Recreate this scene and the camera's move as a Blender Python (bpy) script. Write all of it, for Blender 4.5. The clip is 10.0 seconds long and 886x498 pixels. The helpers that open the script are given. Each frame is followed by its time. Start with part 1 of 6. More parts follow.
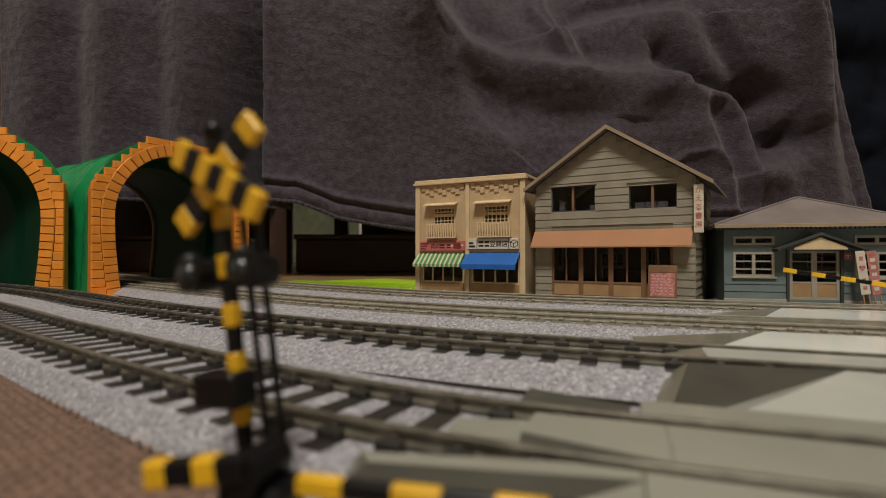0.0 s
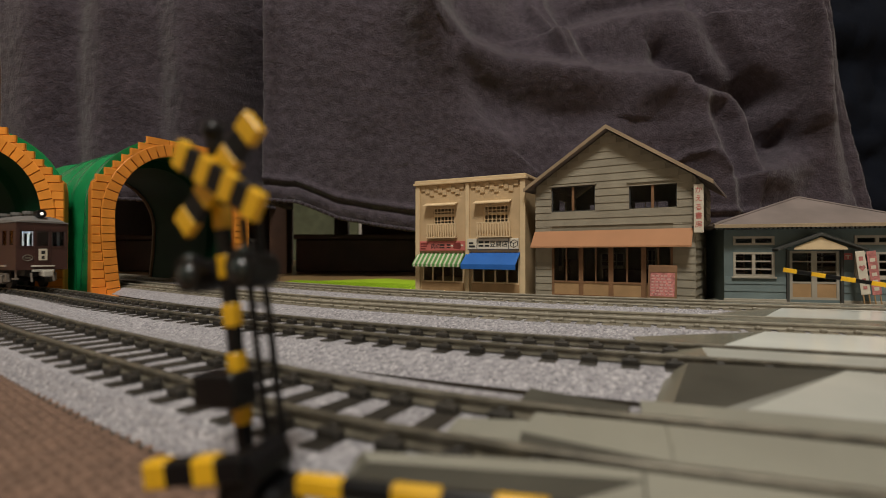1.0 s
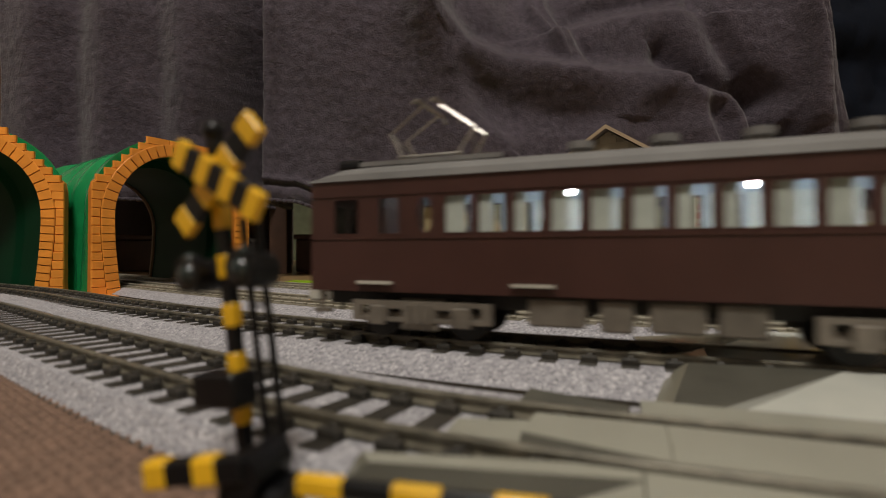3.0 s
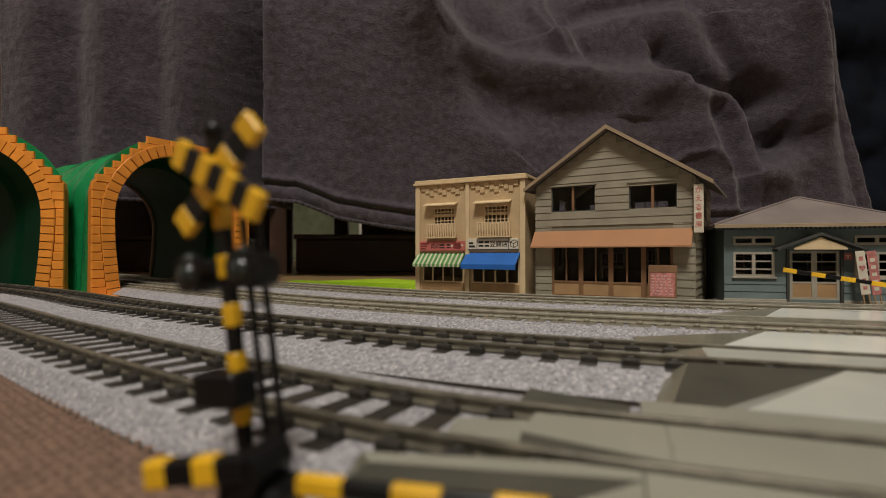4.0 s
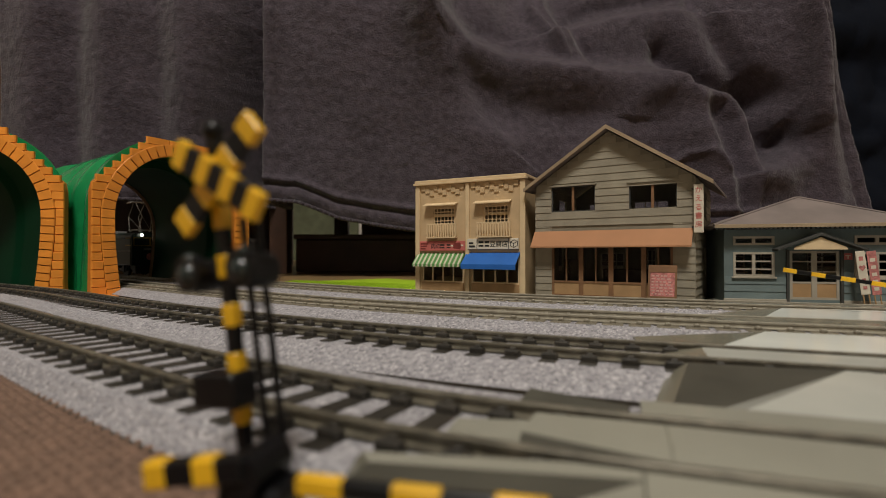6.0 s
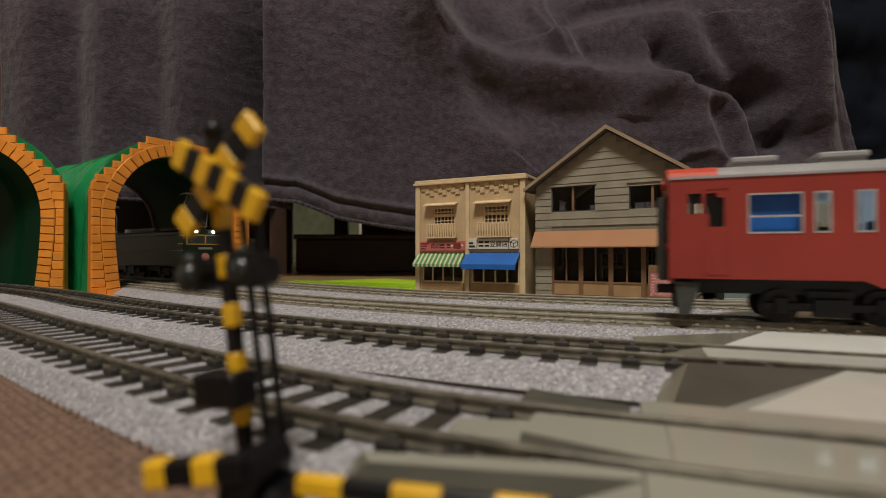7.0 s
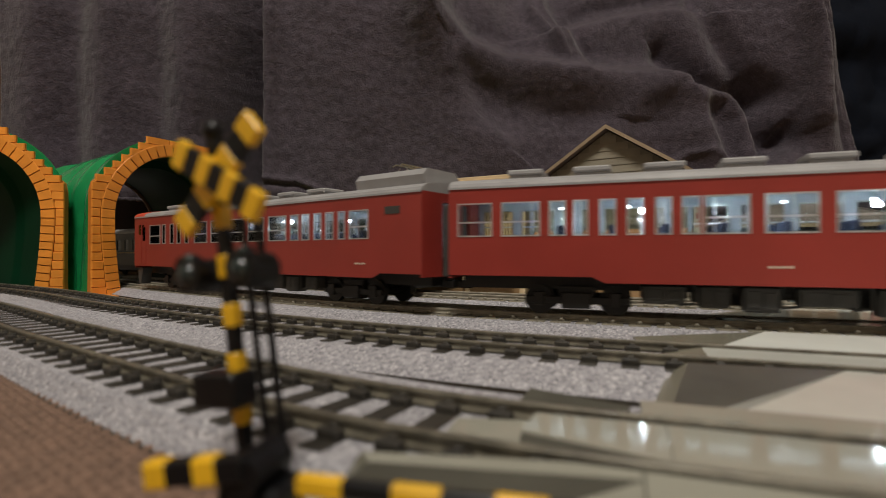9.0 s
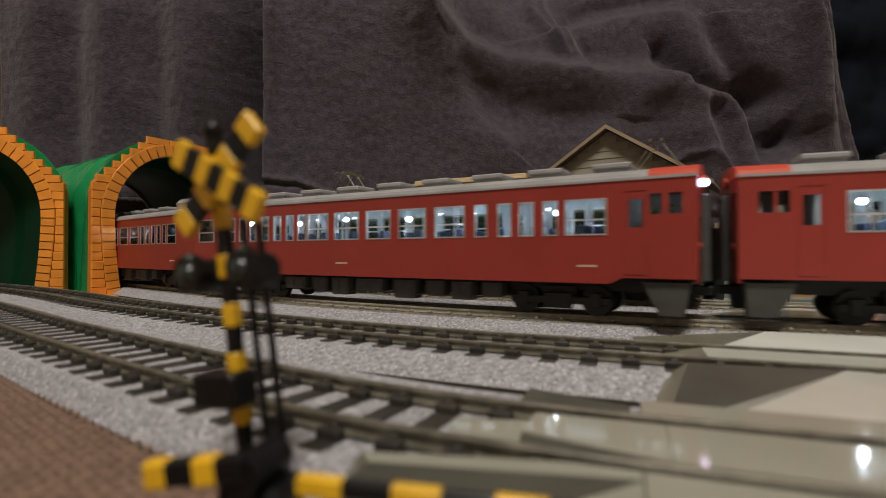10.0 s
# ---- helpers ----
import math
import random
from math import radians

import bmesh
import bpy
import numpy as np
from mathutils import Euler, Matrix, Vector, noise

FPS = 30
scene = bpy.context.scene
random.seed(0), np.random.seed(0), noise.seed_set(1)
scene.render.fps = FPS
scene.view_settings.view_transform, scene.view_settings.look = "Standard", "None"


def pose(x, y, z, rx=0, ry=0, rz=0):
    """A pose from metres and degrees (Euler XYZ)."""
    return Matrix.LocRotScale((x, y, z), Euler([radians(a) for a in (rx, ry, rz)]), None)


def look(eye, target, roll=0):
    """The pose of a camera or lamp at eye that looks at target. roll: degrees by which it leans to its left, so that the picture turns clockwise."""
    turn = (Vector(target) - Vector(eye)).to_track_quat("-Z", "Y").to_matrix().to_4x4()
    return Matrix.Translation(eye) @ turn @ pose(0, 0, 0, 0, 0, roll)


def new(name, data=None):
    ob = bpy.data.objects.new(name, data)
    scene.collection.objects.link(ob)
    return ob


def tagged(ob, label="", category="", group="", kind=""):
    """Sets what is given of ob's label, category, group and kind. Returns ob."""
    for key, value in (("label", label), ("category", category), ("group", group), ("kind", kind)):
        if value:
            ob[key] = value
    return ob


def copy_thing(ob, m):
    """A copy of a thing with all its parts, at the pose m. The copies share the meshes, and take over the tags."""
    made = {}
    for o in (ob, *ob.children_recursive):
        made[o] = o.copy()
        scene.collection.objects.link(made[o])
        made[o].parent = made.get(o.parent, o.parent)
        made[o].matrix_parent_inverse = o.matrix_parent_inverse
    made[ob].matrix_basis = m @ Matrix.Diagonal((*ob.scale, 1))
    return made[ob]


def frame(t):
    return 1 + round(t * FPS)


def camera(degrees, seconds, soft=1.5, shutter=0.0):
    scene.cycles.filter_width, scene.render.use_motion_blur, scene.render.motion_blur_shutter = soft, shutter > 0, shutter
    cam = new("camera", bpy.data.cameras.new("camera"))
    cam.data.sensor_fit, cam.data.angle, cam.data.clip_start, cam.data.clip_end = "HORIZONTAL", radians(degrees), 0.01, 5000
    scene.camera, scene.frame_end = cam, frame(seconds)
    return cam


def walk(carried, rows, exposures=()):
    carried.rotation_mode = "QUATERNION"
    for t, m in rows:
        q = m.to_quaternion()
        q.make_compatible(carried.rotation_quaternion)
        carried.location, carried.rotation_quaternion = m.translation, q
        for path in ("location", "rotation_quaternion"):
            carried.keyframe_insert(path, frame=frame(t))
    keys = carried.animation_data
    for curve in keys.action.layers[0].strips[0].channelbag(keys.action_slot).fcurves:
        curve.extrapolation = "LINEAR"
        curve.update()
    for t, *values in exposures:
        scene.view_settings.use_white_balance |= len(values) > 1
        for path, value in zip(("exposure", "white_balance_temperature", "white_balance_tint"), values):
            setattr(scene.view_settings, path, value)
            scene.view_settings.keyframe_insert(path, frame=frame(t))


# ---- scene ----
cam = camera(82, 10.0, soft=0.7, shutter=0.3)
EYE = pose(0, 0, 0.029, 90.57, 0, 0)
walk(cam, [(0.0, EYE), (10.0, EYE)], [(0.0, 0.0), (10.0, 0.0)])
cam.data.dof.use_dof = True
cam.data.dof.focus_distance = 0.27
cam.data.dof.aperture_fstop = 17.0

# ---- light: one ceiling lamp of a living room at night ----
world = bpy.data.worlds.new("room_air")
scene.world = world
world.use_nodes = True
world.node_tree.nodes["Background"].inputs[0].default_value = (1.0, 0.9, 0.78, 1)
world.node_tree.nodes["Background"].inputs[1].default_value = 0.008


def area(name, where, aim, size, power, color):
    d = bpy.data.lights.new(name, "AREA")
    d.shape, d.size, d.energy, d.color = "DISK", size, power, color
    ob = new(name, d)
    ob.matrix_world = look(where, aim)
    return ob


area("ceiling_lamp_glow", (-0.12, -0.95, 2.32), (0.0, 0.3, 0), 0.6, 56, (1.0, 0.945, 0.85))

MM = 0.001


# ---- materials ----
def material(name, color, rough=0.6, metal=0.0, scale=200.0, vary=0.15, bump=0.1, bump_scale=None, spec=0.5,
             glow=0.0, dark=None, depth=0.0006, coarse=0.25, alpha=None, piece=0.0, island=0.0):
    """A surface with a fine grain and a coarse drift of its colour, in object space."""
    m = bpy.data.materials.new(name)
    m.use_nodes = True
    nt = m.node_tree
    b = nt.nodes["Principled BSDF"]
    link = nt.links.new
    tc = nt.nodes.new("ShaderNodeTexCoord")
    fine = nt.nodes.new("ShaderNodeTexNoise")
    fine.inputs["Scale"].default_value = scale
    fine.inputs["Detail"].default_value = 5
    big = nt.nodes.new("ShaderNodeTexNoise")
    big.inputs["Scale"].default_value = scale * 0.12
    big.inputs["Detail"].default_value = 3
    link(tc.outputs["Object"], fine.inputs["Vector"])
    link(tc.outputs["Object"], big.inputs["Vector"])
    add = nt.nodes.new("ShaderNodeMath")
    add.operation = "MULTIPLY_ADD"
    link(big.outputs["Fac"], add.inputs[0])
    add.inputs[1].default_value = coarse * 2
    link(fine.outputs["Fac"], add.inputs[2])
    low = dark or tuple(c * (1 - vary * 2) for c in color)
    high = tuple(min(1, c * (1 + vary)) for c in color)
    ramp = nt.nodes.new("ShaderNodeMapRange")
    ramp.inputs["From Min"].default_value = 0.3 + coarse * 0.6
    ramp.inputs["From Max"].default_value = 0.7 + coarse * 1.4
    link(add.outputs[0], ramp.inputs["Value"])
    mix = nt.nodes.new("ShaderNodeMix")
    mix.data_type = "RGBA"
    mix.inputs["A"].default_value = (*low, 1)
    mix.inputs["B"].default_value = (*high, 1)
    link(ramp.outputs["Result"], mix.inputs["Factor"])
    out = mix.outputs["Result"]
    if piece or island:
        src = nt.nodes.new("ShaderNodeObjectInfo" if piece else "ShaderNodeNewGeometry")
        hsv = nt.nodes.new("ShaderNodeHueSaturation")
        mr = nt.nodes.new("ShaderNodeMapRange")
        link(src.outputs["Random" if piece else "Random Per Island"], mr.inputs["Value"])
        mr.inputs["To Min"].default_value = 1 - (piece or island)
        mr.inputs["To Max"].default_value = 1 + (piece or island)
        link(mr.outputs["Result"], hsv.inputs["Value"])
        link(out, hsv.inputs["Color"])
        out = hsv.outputs["Color"]
    link(out, b.inputs["Base Color"])
    b.inputs["Roughness"].default_value = rough
    rr = nt.nodes.new("ShaderNodeMapRange")
    rr.inputs["To Min"].default_value = rough * 0.85
    rr.inputs["To Max"].default_value = min(1, rough * 1.15)
    link(big.outputs["Fac"], rr.inputs["Value"])
    link(rr.outputs["Result"], b.inputs["Roughness"])
    b.inputs["Metallic"].default_value = metal
    b.inputs["Specular IOR Level"].default_value = spec
    if bump:
        bn = nt.nodes.new("ShaderNodeTexNoise")
        bn.inputs["Scale"].default_value = bump_scale or scale * 2
        bn.inputs["Detail"].default_value = 4
        link(tc.outputs["Object"], bn.inputs["Vector"])
        bp = nt.nodes.new("ShaderNodeBump")
        bp.inputs["Strength"].default_value = bump
        bp.inputs["Distance"].default_value = depth
        link(bn.outputs["Fac"], bp.inputs["Height"])
        link(bp.outputs["Normal"], b.inputs["Normal"])
    if glow:
        b.inputs["Emission Color"].default_value = (*color, 1)
        b.inputs["Emission Strength"].default_value = glow
    return m


def ballast_material():
    """Crushed grey stone: small cells with bright, lilac and dark grains."""
    m = material("ballast", (0.36, 0.35, 0.36), 0.9, bump=0)
    nt = m.node_tree
    b = nt.nodes["Principled BSDF"]
    tc = nt.nodes.new("ShaderNodeTexCoord")
    vo = nt.nodes.new("ShaderNodeTexVoronoi")
    vo.inputs["Scale"].default_value = 1550
    nt.links.new(tc.outputs["Object"], vo.inputs["Vector"])
    sep = nt.nodes.new("ShaderNodeSeparateColor")
    nt.links.new(vo.outputs["Color"], sep.inputs["Color"])
    ramp = nt.nodes.new("ShaderNodeValToRGB")
    stops = ((0.0, (0.20, 0.195, 0.21)), (0.25, (0.33, 0.32, 0.345)), (0.8, (0.42, 0.405, 0.435)), (1.0, (0.60, 0.58, 0.60)))
    while len(ramp.color_ramp.elements) < len(stops):
        ramp.color_ramp.elements.new(0.5)
    for e, (p, c) in zip(ramp.color_ramp.elements, stops):
        e.position, e.color = p, (*c, 1)
    nt.links.new(sep.outputs[0], ramp.inputs["Fac"])
    nt.links.new(ramp.outputs["Color"], b.inputs["Base Color"])
    bp = nt.nodes.new("ShaderNodeBump")
    bp.inputs["Strength"].default_value = 0.9
    bp.inputs["Distance"].default_value = 0.0005
    bp.invert = True
    nt.links.new(vo.outputs["Distance"], bp.inputs["Height"])
    nt.links.new(bp.outputs["Normal"], b.inputs["Normal"])
    return m


def glass_material():
    m = bpy.data.materials.new("pane_glass")
    m.use_nodes = True
    nt = m.node_tree
    b = nt.nodes["Principled BSDF"]
    clear = nt.nodes.new("ShaderNodeBsdfTransparent")
    clear.inputs["Color"].default_value = (0.9, 0.93, 0.92, 1)
    gloss = nt.nodes.new("ShaderNodeBsdfGlossy")
    gloss.inputs["Roughness"].default_value = 0.05
    mix = nt.nodes.new("ShaderNodeMixShader")
    fres = nt.nodes.new("ShaderNodeFresnel")
    fres.inputs["IOR"].default_value = 1.22
    nt.links.new(fres.outputs[0], mix.inputs[0])
    nt.links.new(clear.outputs[0], mix.inputs[1])
    nt.links.new(gloss.outputs[0], mix.inputs[2])
    nt.links.new(mix.outputs[0], nt.nodes["Material Output"].inputs["Surface"])
    nt.nodes.remove(b)
    return m


BALLAST = ballast_material()
GLASS = glass_material()
SLEEPER = material("dark_sleeper", (0.038, 0.033, 0.026), 0.6, scale=900, vary=0.3, piece=0.25)
# Darker copy of the deck plastic: shade on its slopes put into the colour.
PLATE_SHADE = material("shaded_plate", (0.075, 0.071, 0.056), 0.5, scale=100, vary=0.15)
SLEEPER_TAN = material("dusty_tan_sleeper", (0.21, 0.185, 0.135), 0.7, scale=900, vary=0.2, piece=0.2)
RAIL_TAN = material("dusty_rail", (0.34, 0.31, 0.245), 0.55, 0.0, scale=300, vary=0.2)
SPIKE = material("pale_spike", (0.5, 0.46, 0.38), 0.5, scale=300)
GREEN_PANEL = material("grey_green_panel", (0.13, 0.145, 0.085), 0.8, scale=30)
RAIL = material("rail_steel", (0.19, 0.172, 0.132), 0.42, 0.3, scale=300, vary=0.3)
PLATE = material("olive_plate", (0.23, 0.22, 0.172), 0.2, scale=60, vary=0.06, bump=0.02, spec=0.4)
# Lit copies of the deck plastic: light on its level faces is coloured in.
PLATE_LIT_FAR = material("lit_pale_plate", (0.90, 0.93, 0.88), 0.15, scale=60, vary=0.05, bump=0.02, spec=0.4)
PLATE_LIT = material("lit_olive_deck", (0.33, 0.322, 0.268), 0.09, scale=60, vary=0.06, bump=0.02, spec=0.13)
PLATE_LIT_MID = material("lit_grey_deck", (0.55, 0.555, 0.505), 0.09, scale=60, vary=0.06, bump=0.02, spec=0.13)
WOOD_FLOOR = material("wood_floor", (0.36, 0.23, 0.11), 0.3, scale=25, vary=0.2, bump=0.05)
CARPET = material("woven_mat", (0.205, 0.125, 0.088), 0.85, scale=900, vary=0.25, bump=0.5, bump_scale=2500)
FLEECE = material("fleece", (0.079, 0.0645, 0.081), 0.95, scale=150, vary=0.22, bump=1.0, bump_scale=520, spec=0.1, depth=0.002)
shader = FLEECE.node_tree.nodes["Principled BSDF"]
shader.inputs["Sheen Weight"].default_value = 0.22
shader.inputs["Sheen Roughness"].default_value = 0.45
NAVY = material("navy_cloth", (0.005, 0.007, 0.013), 0.9, scale=300, bump=0.6, spec=0.12)
ORANGE = material("orange_plastic", (0.88, 0.32, 0.04), 0.42, scale=90, vary=0.1, bump=0.15, piece=0.08)
ORANGE_BASE = material("orange_joint", (0.60, 0.19, 0.02), 0.55, scale=90, vary=0.1)
GREEN = material("green_plastic", (0.013, 0.27, 0.085), 0.2, scale=30, vary=0.15, bump=0.25, bump_scale=90)
# Same plastic as the shell, darkened to paint in the tunnel's inner shade.
GREEN_SHADE = material("green_inner_shade", (0.003, 0.036, 0.015), 0.5, scale=30, spec=0.1)
LIME = material("lime_mat", (0.40, 0.62, 0.02), 0.6, scale=120, vary=0.1)
YELLOW = material("signal_yellow", (0.90, 0.51, 0.018), 0.35, scale=200, vary=0.12, bump=0.1)
BLACK = material("black_plastic", (0.006, 0.006, 0.007), 0.35, scale=200, bump=0.1, spec=0.3)
STEEL = material("steel_wire", (0.5, 0.48, 0.45), 0.35, 0.9)
DARK_WOOD = material("dark_wood", (0.075, 0.035, 0.022), 0.45, scale=18, vary=0.3)
WALLPAPER = material("room_wall", (0.72, 0.68, 0.62), 0.9, scale=12)
PLASTER = material("room_ceiling", (0.82, 0.8, 0.76), 0.9, scale=10)


CREAM = material("tan_card", (0.58, 0.42, 0.24), 0.75, scale=120, vary=0.08, bump=0.15)
CREAM_LIGHT = material("cream_card", (0.72, 0.55, 0.33), 0.7, scale=150, vary=0.06, bump=0.1)
BOARDING = material("grey_boarding", (0.32, 0.285, 0.215), 0.8, scale=90, vary=0.14, bump=0.3, bump_scale=260, piece=0.07)
BOARD_JOINT = material("grey_wall_card", (0.26, 0.23, 0.17), 0.85, scale=90)
BROWN_FRAME = material("brown_frame", (0.24, 0.125, 0.06), 0.6, scale=150, vary=0.15)
TAN_PANEL = material("tan_panel", (0.42, 0.26, 0.125), 0.65, scale=150, vary=0.1)
AWNING_TAN = material("orange_tan_awning", (0.44, 0.215, 0.105), 0.8, scale=60, vary=0.07, bump=0.05)
AWNING_BLUE = material("blue_awning", (0.015, 0.13, 0.48), 0.6, scale=90, vary=0.08, bump=0.05)
AWNING_GREEN = material("green_stripe", (0.10, 0.27, 0.07), 0.7, scale=90)
AWNING_WHITE = material("white_stripe", (0.62, 0.62, 0.45), 0.7, scale=90)
SIGN_RED = material("rose_sign", (0.56, 0.15, 0.13), 0.6, scale=90, vary=0.08)
SIGN_WHITE = material("white_sign", (0.70, 0.64, 0.52), 0.6, scale=90, vary=0.06)
INK = material("dark_ink", (0.02, 0.018, 0.018), 0.7, bump=0)
MEAT = material("dark_red_ink", (0.22, 0.035, 0.03), 0.7, bump=0)
BLUE_WALL = material("blue_grey_wall", (0.15, 0.195, 0.195), 0.8, scale=90, vary=0.12, bump=0.25, piece=0.05)
WHITE_FRAME = material("pale_frame", (0.40, 0.36, 0.29), 0.6, scale=120, vary=0.1)
ROOF_GREY = material("mauve_grey_roof", (0.22, 0.18, 0.165), 0.85, scale=45, vary=0.18, bump=0.35)
ROOF_TRIM = material("tan_roof_edge", (0.36, 0.27, 0.17), 0.7, scale=100)
DARK_TRIM = material("dark_trim", (0.05, 0.05, 0.045), 0.7, scale=100)
RED = material("vermilion_paint", (0.305, 0.036, 0.027), 0.38, scale=60, vary=0.06, bump=0.03)
# Brighter copy of the red: the roof ends' highlight is in the colour.
RED_LIT = material("lit_red_roof", (0.60, 0.075, 0.04), 0.45, scale=60, vary=0.06, bump=0.03)
ROOF_SILVER = material("grey_roof", (0.36, 0.355, 0.36), 0.5, scale=80, vary=0.1)
CHASSIS = material("dark_chassis", (0.012, 0.012, 0.012), 0.55, scale=200)
GEAR = material("grey_underfloor", (0.062, 0.062, 0.058), 0.6, scale=200, vary=0.15)
ALU = material("silver_window_frame", (0.6, 0.6, 0.6), 0.35, 0.6, scale=200)
MAROON = material("maroon_paint", (0.056, 0.0215, 0.0175), 0.4, scale=90, vary=0.1, bump=0.04)
TRAM_GEAR = material("brown_grey_gear", (0.16, 0.138, 0.112), 0.6, scale=200, vary=0.2)
SEAT_BLUE = material("navy_seat", (0.02, 0.03, 0.07), 0.8, scale=200)
INSIDE = material("pale_cabin", (0.42, 0.46, 0.51), 0.7, scale=60)
BLUE_BLIND = material("bright_blue_blind", (0.01, 0.15, 0.60), 0.5, scale=100)
LED = material("led_white", (0.86, 0.93, 1.0), 0.5, glow=240, bump=0)
LED_SMALL = material("led_faint", (0.86, 0.93, 1.0), 0.5, glow=14, bump=0)
TUBE = material("tube_white", (0.86, 0.93, 1.0), 0.5, glow=3.5, bump=0)
LAMP_WARM = material("headlamp_glow", (1.0, 0.93, 0.8), 0.5, glow=7, bump=0)
LAMP_VIOLET = material("marker_glow", (0.85, 0.7, 1.0), 0.5, glow=14, bump=0)
LENS_LIT = material("lit_lens", (1.0, 0.95, 0.85), 0.3, glow=0.9, bump=0)
LENS = material("dim_lens", (0.5, 0.48, 0.42), 0.15, scale=100)
SMOKED = material("smoked_lens", (0.02, 0.03, 0.03), 0.12, spec=0.6, scale=100)
LOCO_GREEN = material("deep_green_paint", (0.006, 0.017, 0.011), 0.35, scale=60, vary=0.1, spec=0.3)
YELLOW_LINE = material("yellow_belt", (0.5, 0.33, 0.04), 0.5, scale=60)
PANEL_GREY = material("soot_grey", (0.2, 0.2, 0.2), 0.6, scale=100)


# ---- mesh building, in millimetres ----
class Solid:
    def __init__(self):
        self.v, self.f = [], []

    def add(self, vs, fs):
        k = len(self.v)
        self.v += [tuple(p) for p in vs]
        self.f += [tuple(i + k for i in f) for f in fs]
        return self

    def box(self, x0, x1, y0, y1, z0, z1, c=0.0):
        """A box, its twelve edges cut off by c."""
        if not c:
            vs = [(x, y, z) for x in (x0, x1) for y in (y0, y1) for z in (z0, z1)]
            return self.add(vs, [(0, 1, 3, 2), (4, 6, 7, 5), (0, 4, 5, 1), (2, 3, 7, 6), (0, 2, 6, 4), (1, 5, 7, 3)])
        bm = bmesh.new()
        bmesh.ops.create_cube(bm, size=1)
        for v in bm.verts:
            v.co = (x0 + (v.co.x + .5) * (x1 - x0), y0 + (v.co.y + .5) * (y1 - y0), z0 + (v.co.z + .5) * (z1 - z0))
        bmesh.ops.bevel(bm, geom=bm.edges[:], offset=c, segments=1, affect="EDGES")
        return self.take(bm)

    def take(self, bm):
        bm.verts.index_update()
        self.add([v.co[:] for v in bm.verts], [[v.index for v in f.verts] for f in bm.faces])
        bm.free()
        return self

    def prism(self, poly, a, b, axis="y"):
        """A closed outline, pushed from a to b along an axis; the outline holds the two other coordinates."""
        n = len(poly)
        put = {"x": lambda p, k: (k, p[0], p[1]), "y": lambda p, k: (p[0], k, p[1]), "z": lambda p, k: (p[0], p[1], k)}[axis]
        vs = [put(p, a) for p in poly] + [put(p, b) for p in poly]
        return self.add(vs, [tuple(range(n))[::-1], tuple(range(n, 2 * n))] + [(i, (i + 1) % n, n + (i + 1) % n, n + i) for i in range(n)])

    def rod(self, p, q, r, n=8, r2=None):
        p, q = Vector(p), Vector(q)
        t = (q - p).to_track_quat("Z", "Y").to_matrix()
        r2 = r if r2 is None else r2
        vs = [p + t @ Vector((r * math.cos(6.28318 * i / n), r * math.sin(6.28318 * i / n), 0)) for i in range(n)]
        vs += [q + t @ Vector((r2 * math.cos(6.28318 * i / n), r2 * math.sin(6.28318 * i / n), 0)) for i in range(n)]
        return self.add(vs, [tuple(range(n))[::-1], tuple(range(n, 2 * n))] + [(i, (i + 1) % n, n + (i + 1) % n, n + i) for i in range(n)])

    def ball(self, c, r, squash=1.0):
        bm = bmesh.new()
        bmesh.ops.create_uvsphere(bm, u_segments=14, v_segments=9, radius=r)
        for v in bm.verts:
            v.co = (v.co.x + c[0], v.co.y + c[1], v.co.z * squash + c[2])
        return self.take(bm)

    def moved(self, m):
        self.v = [tuple(m @ Vector(p)) for p in self.v]
        return self

    def mesh(self, name, mat, smooth=False):
        me = bpy.data.meshes.new(name)
        me.from_pydata([(x * MM, y * MM, z * MM) for x, y, z in self.v], [], self.f)
        bm = bmesh.new()
        bm.from_mesh(me)
        bmesh.ops.recalc_face_normals(bm, faces=bm.faces)
        bm.to_mesh(me)
        bm.free()
        me.materials.append(mat)
        if smooth:
            for p in me.polygons:
                p.use_smooth = True
        return me


def part(name, solid, mat, parent=None, label="", smooth=False):
    ob = new(name, solid.mesh(name, mat, smooth) if isinstance(solid, Solid) else solid)
    if parent:
        ob.parent = parent
    return tagged(ob, label) if label else ob


def thing(name, m, label, category, group=""):
    """An empty at the base of a thing; its parts are built in its own space, in millimetres."""
    ob = new(name)
    ob.matrix_world = m
    return tagged(ob, label, category, group)


def at(x, y, z=0, rz=0, rx=0, ry=0):
    return pose(x * MM, y * MM, z * MM, rx, ry, rz)


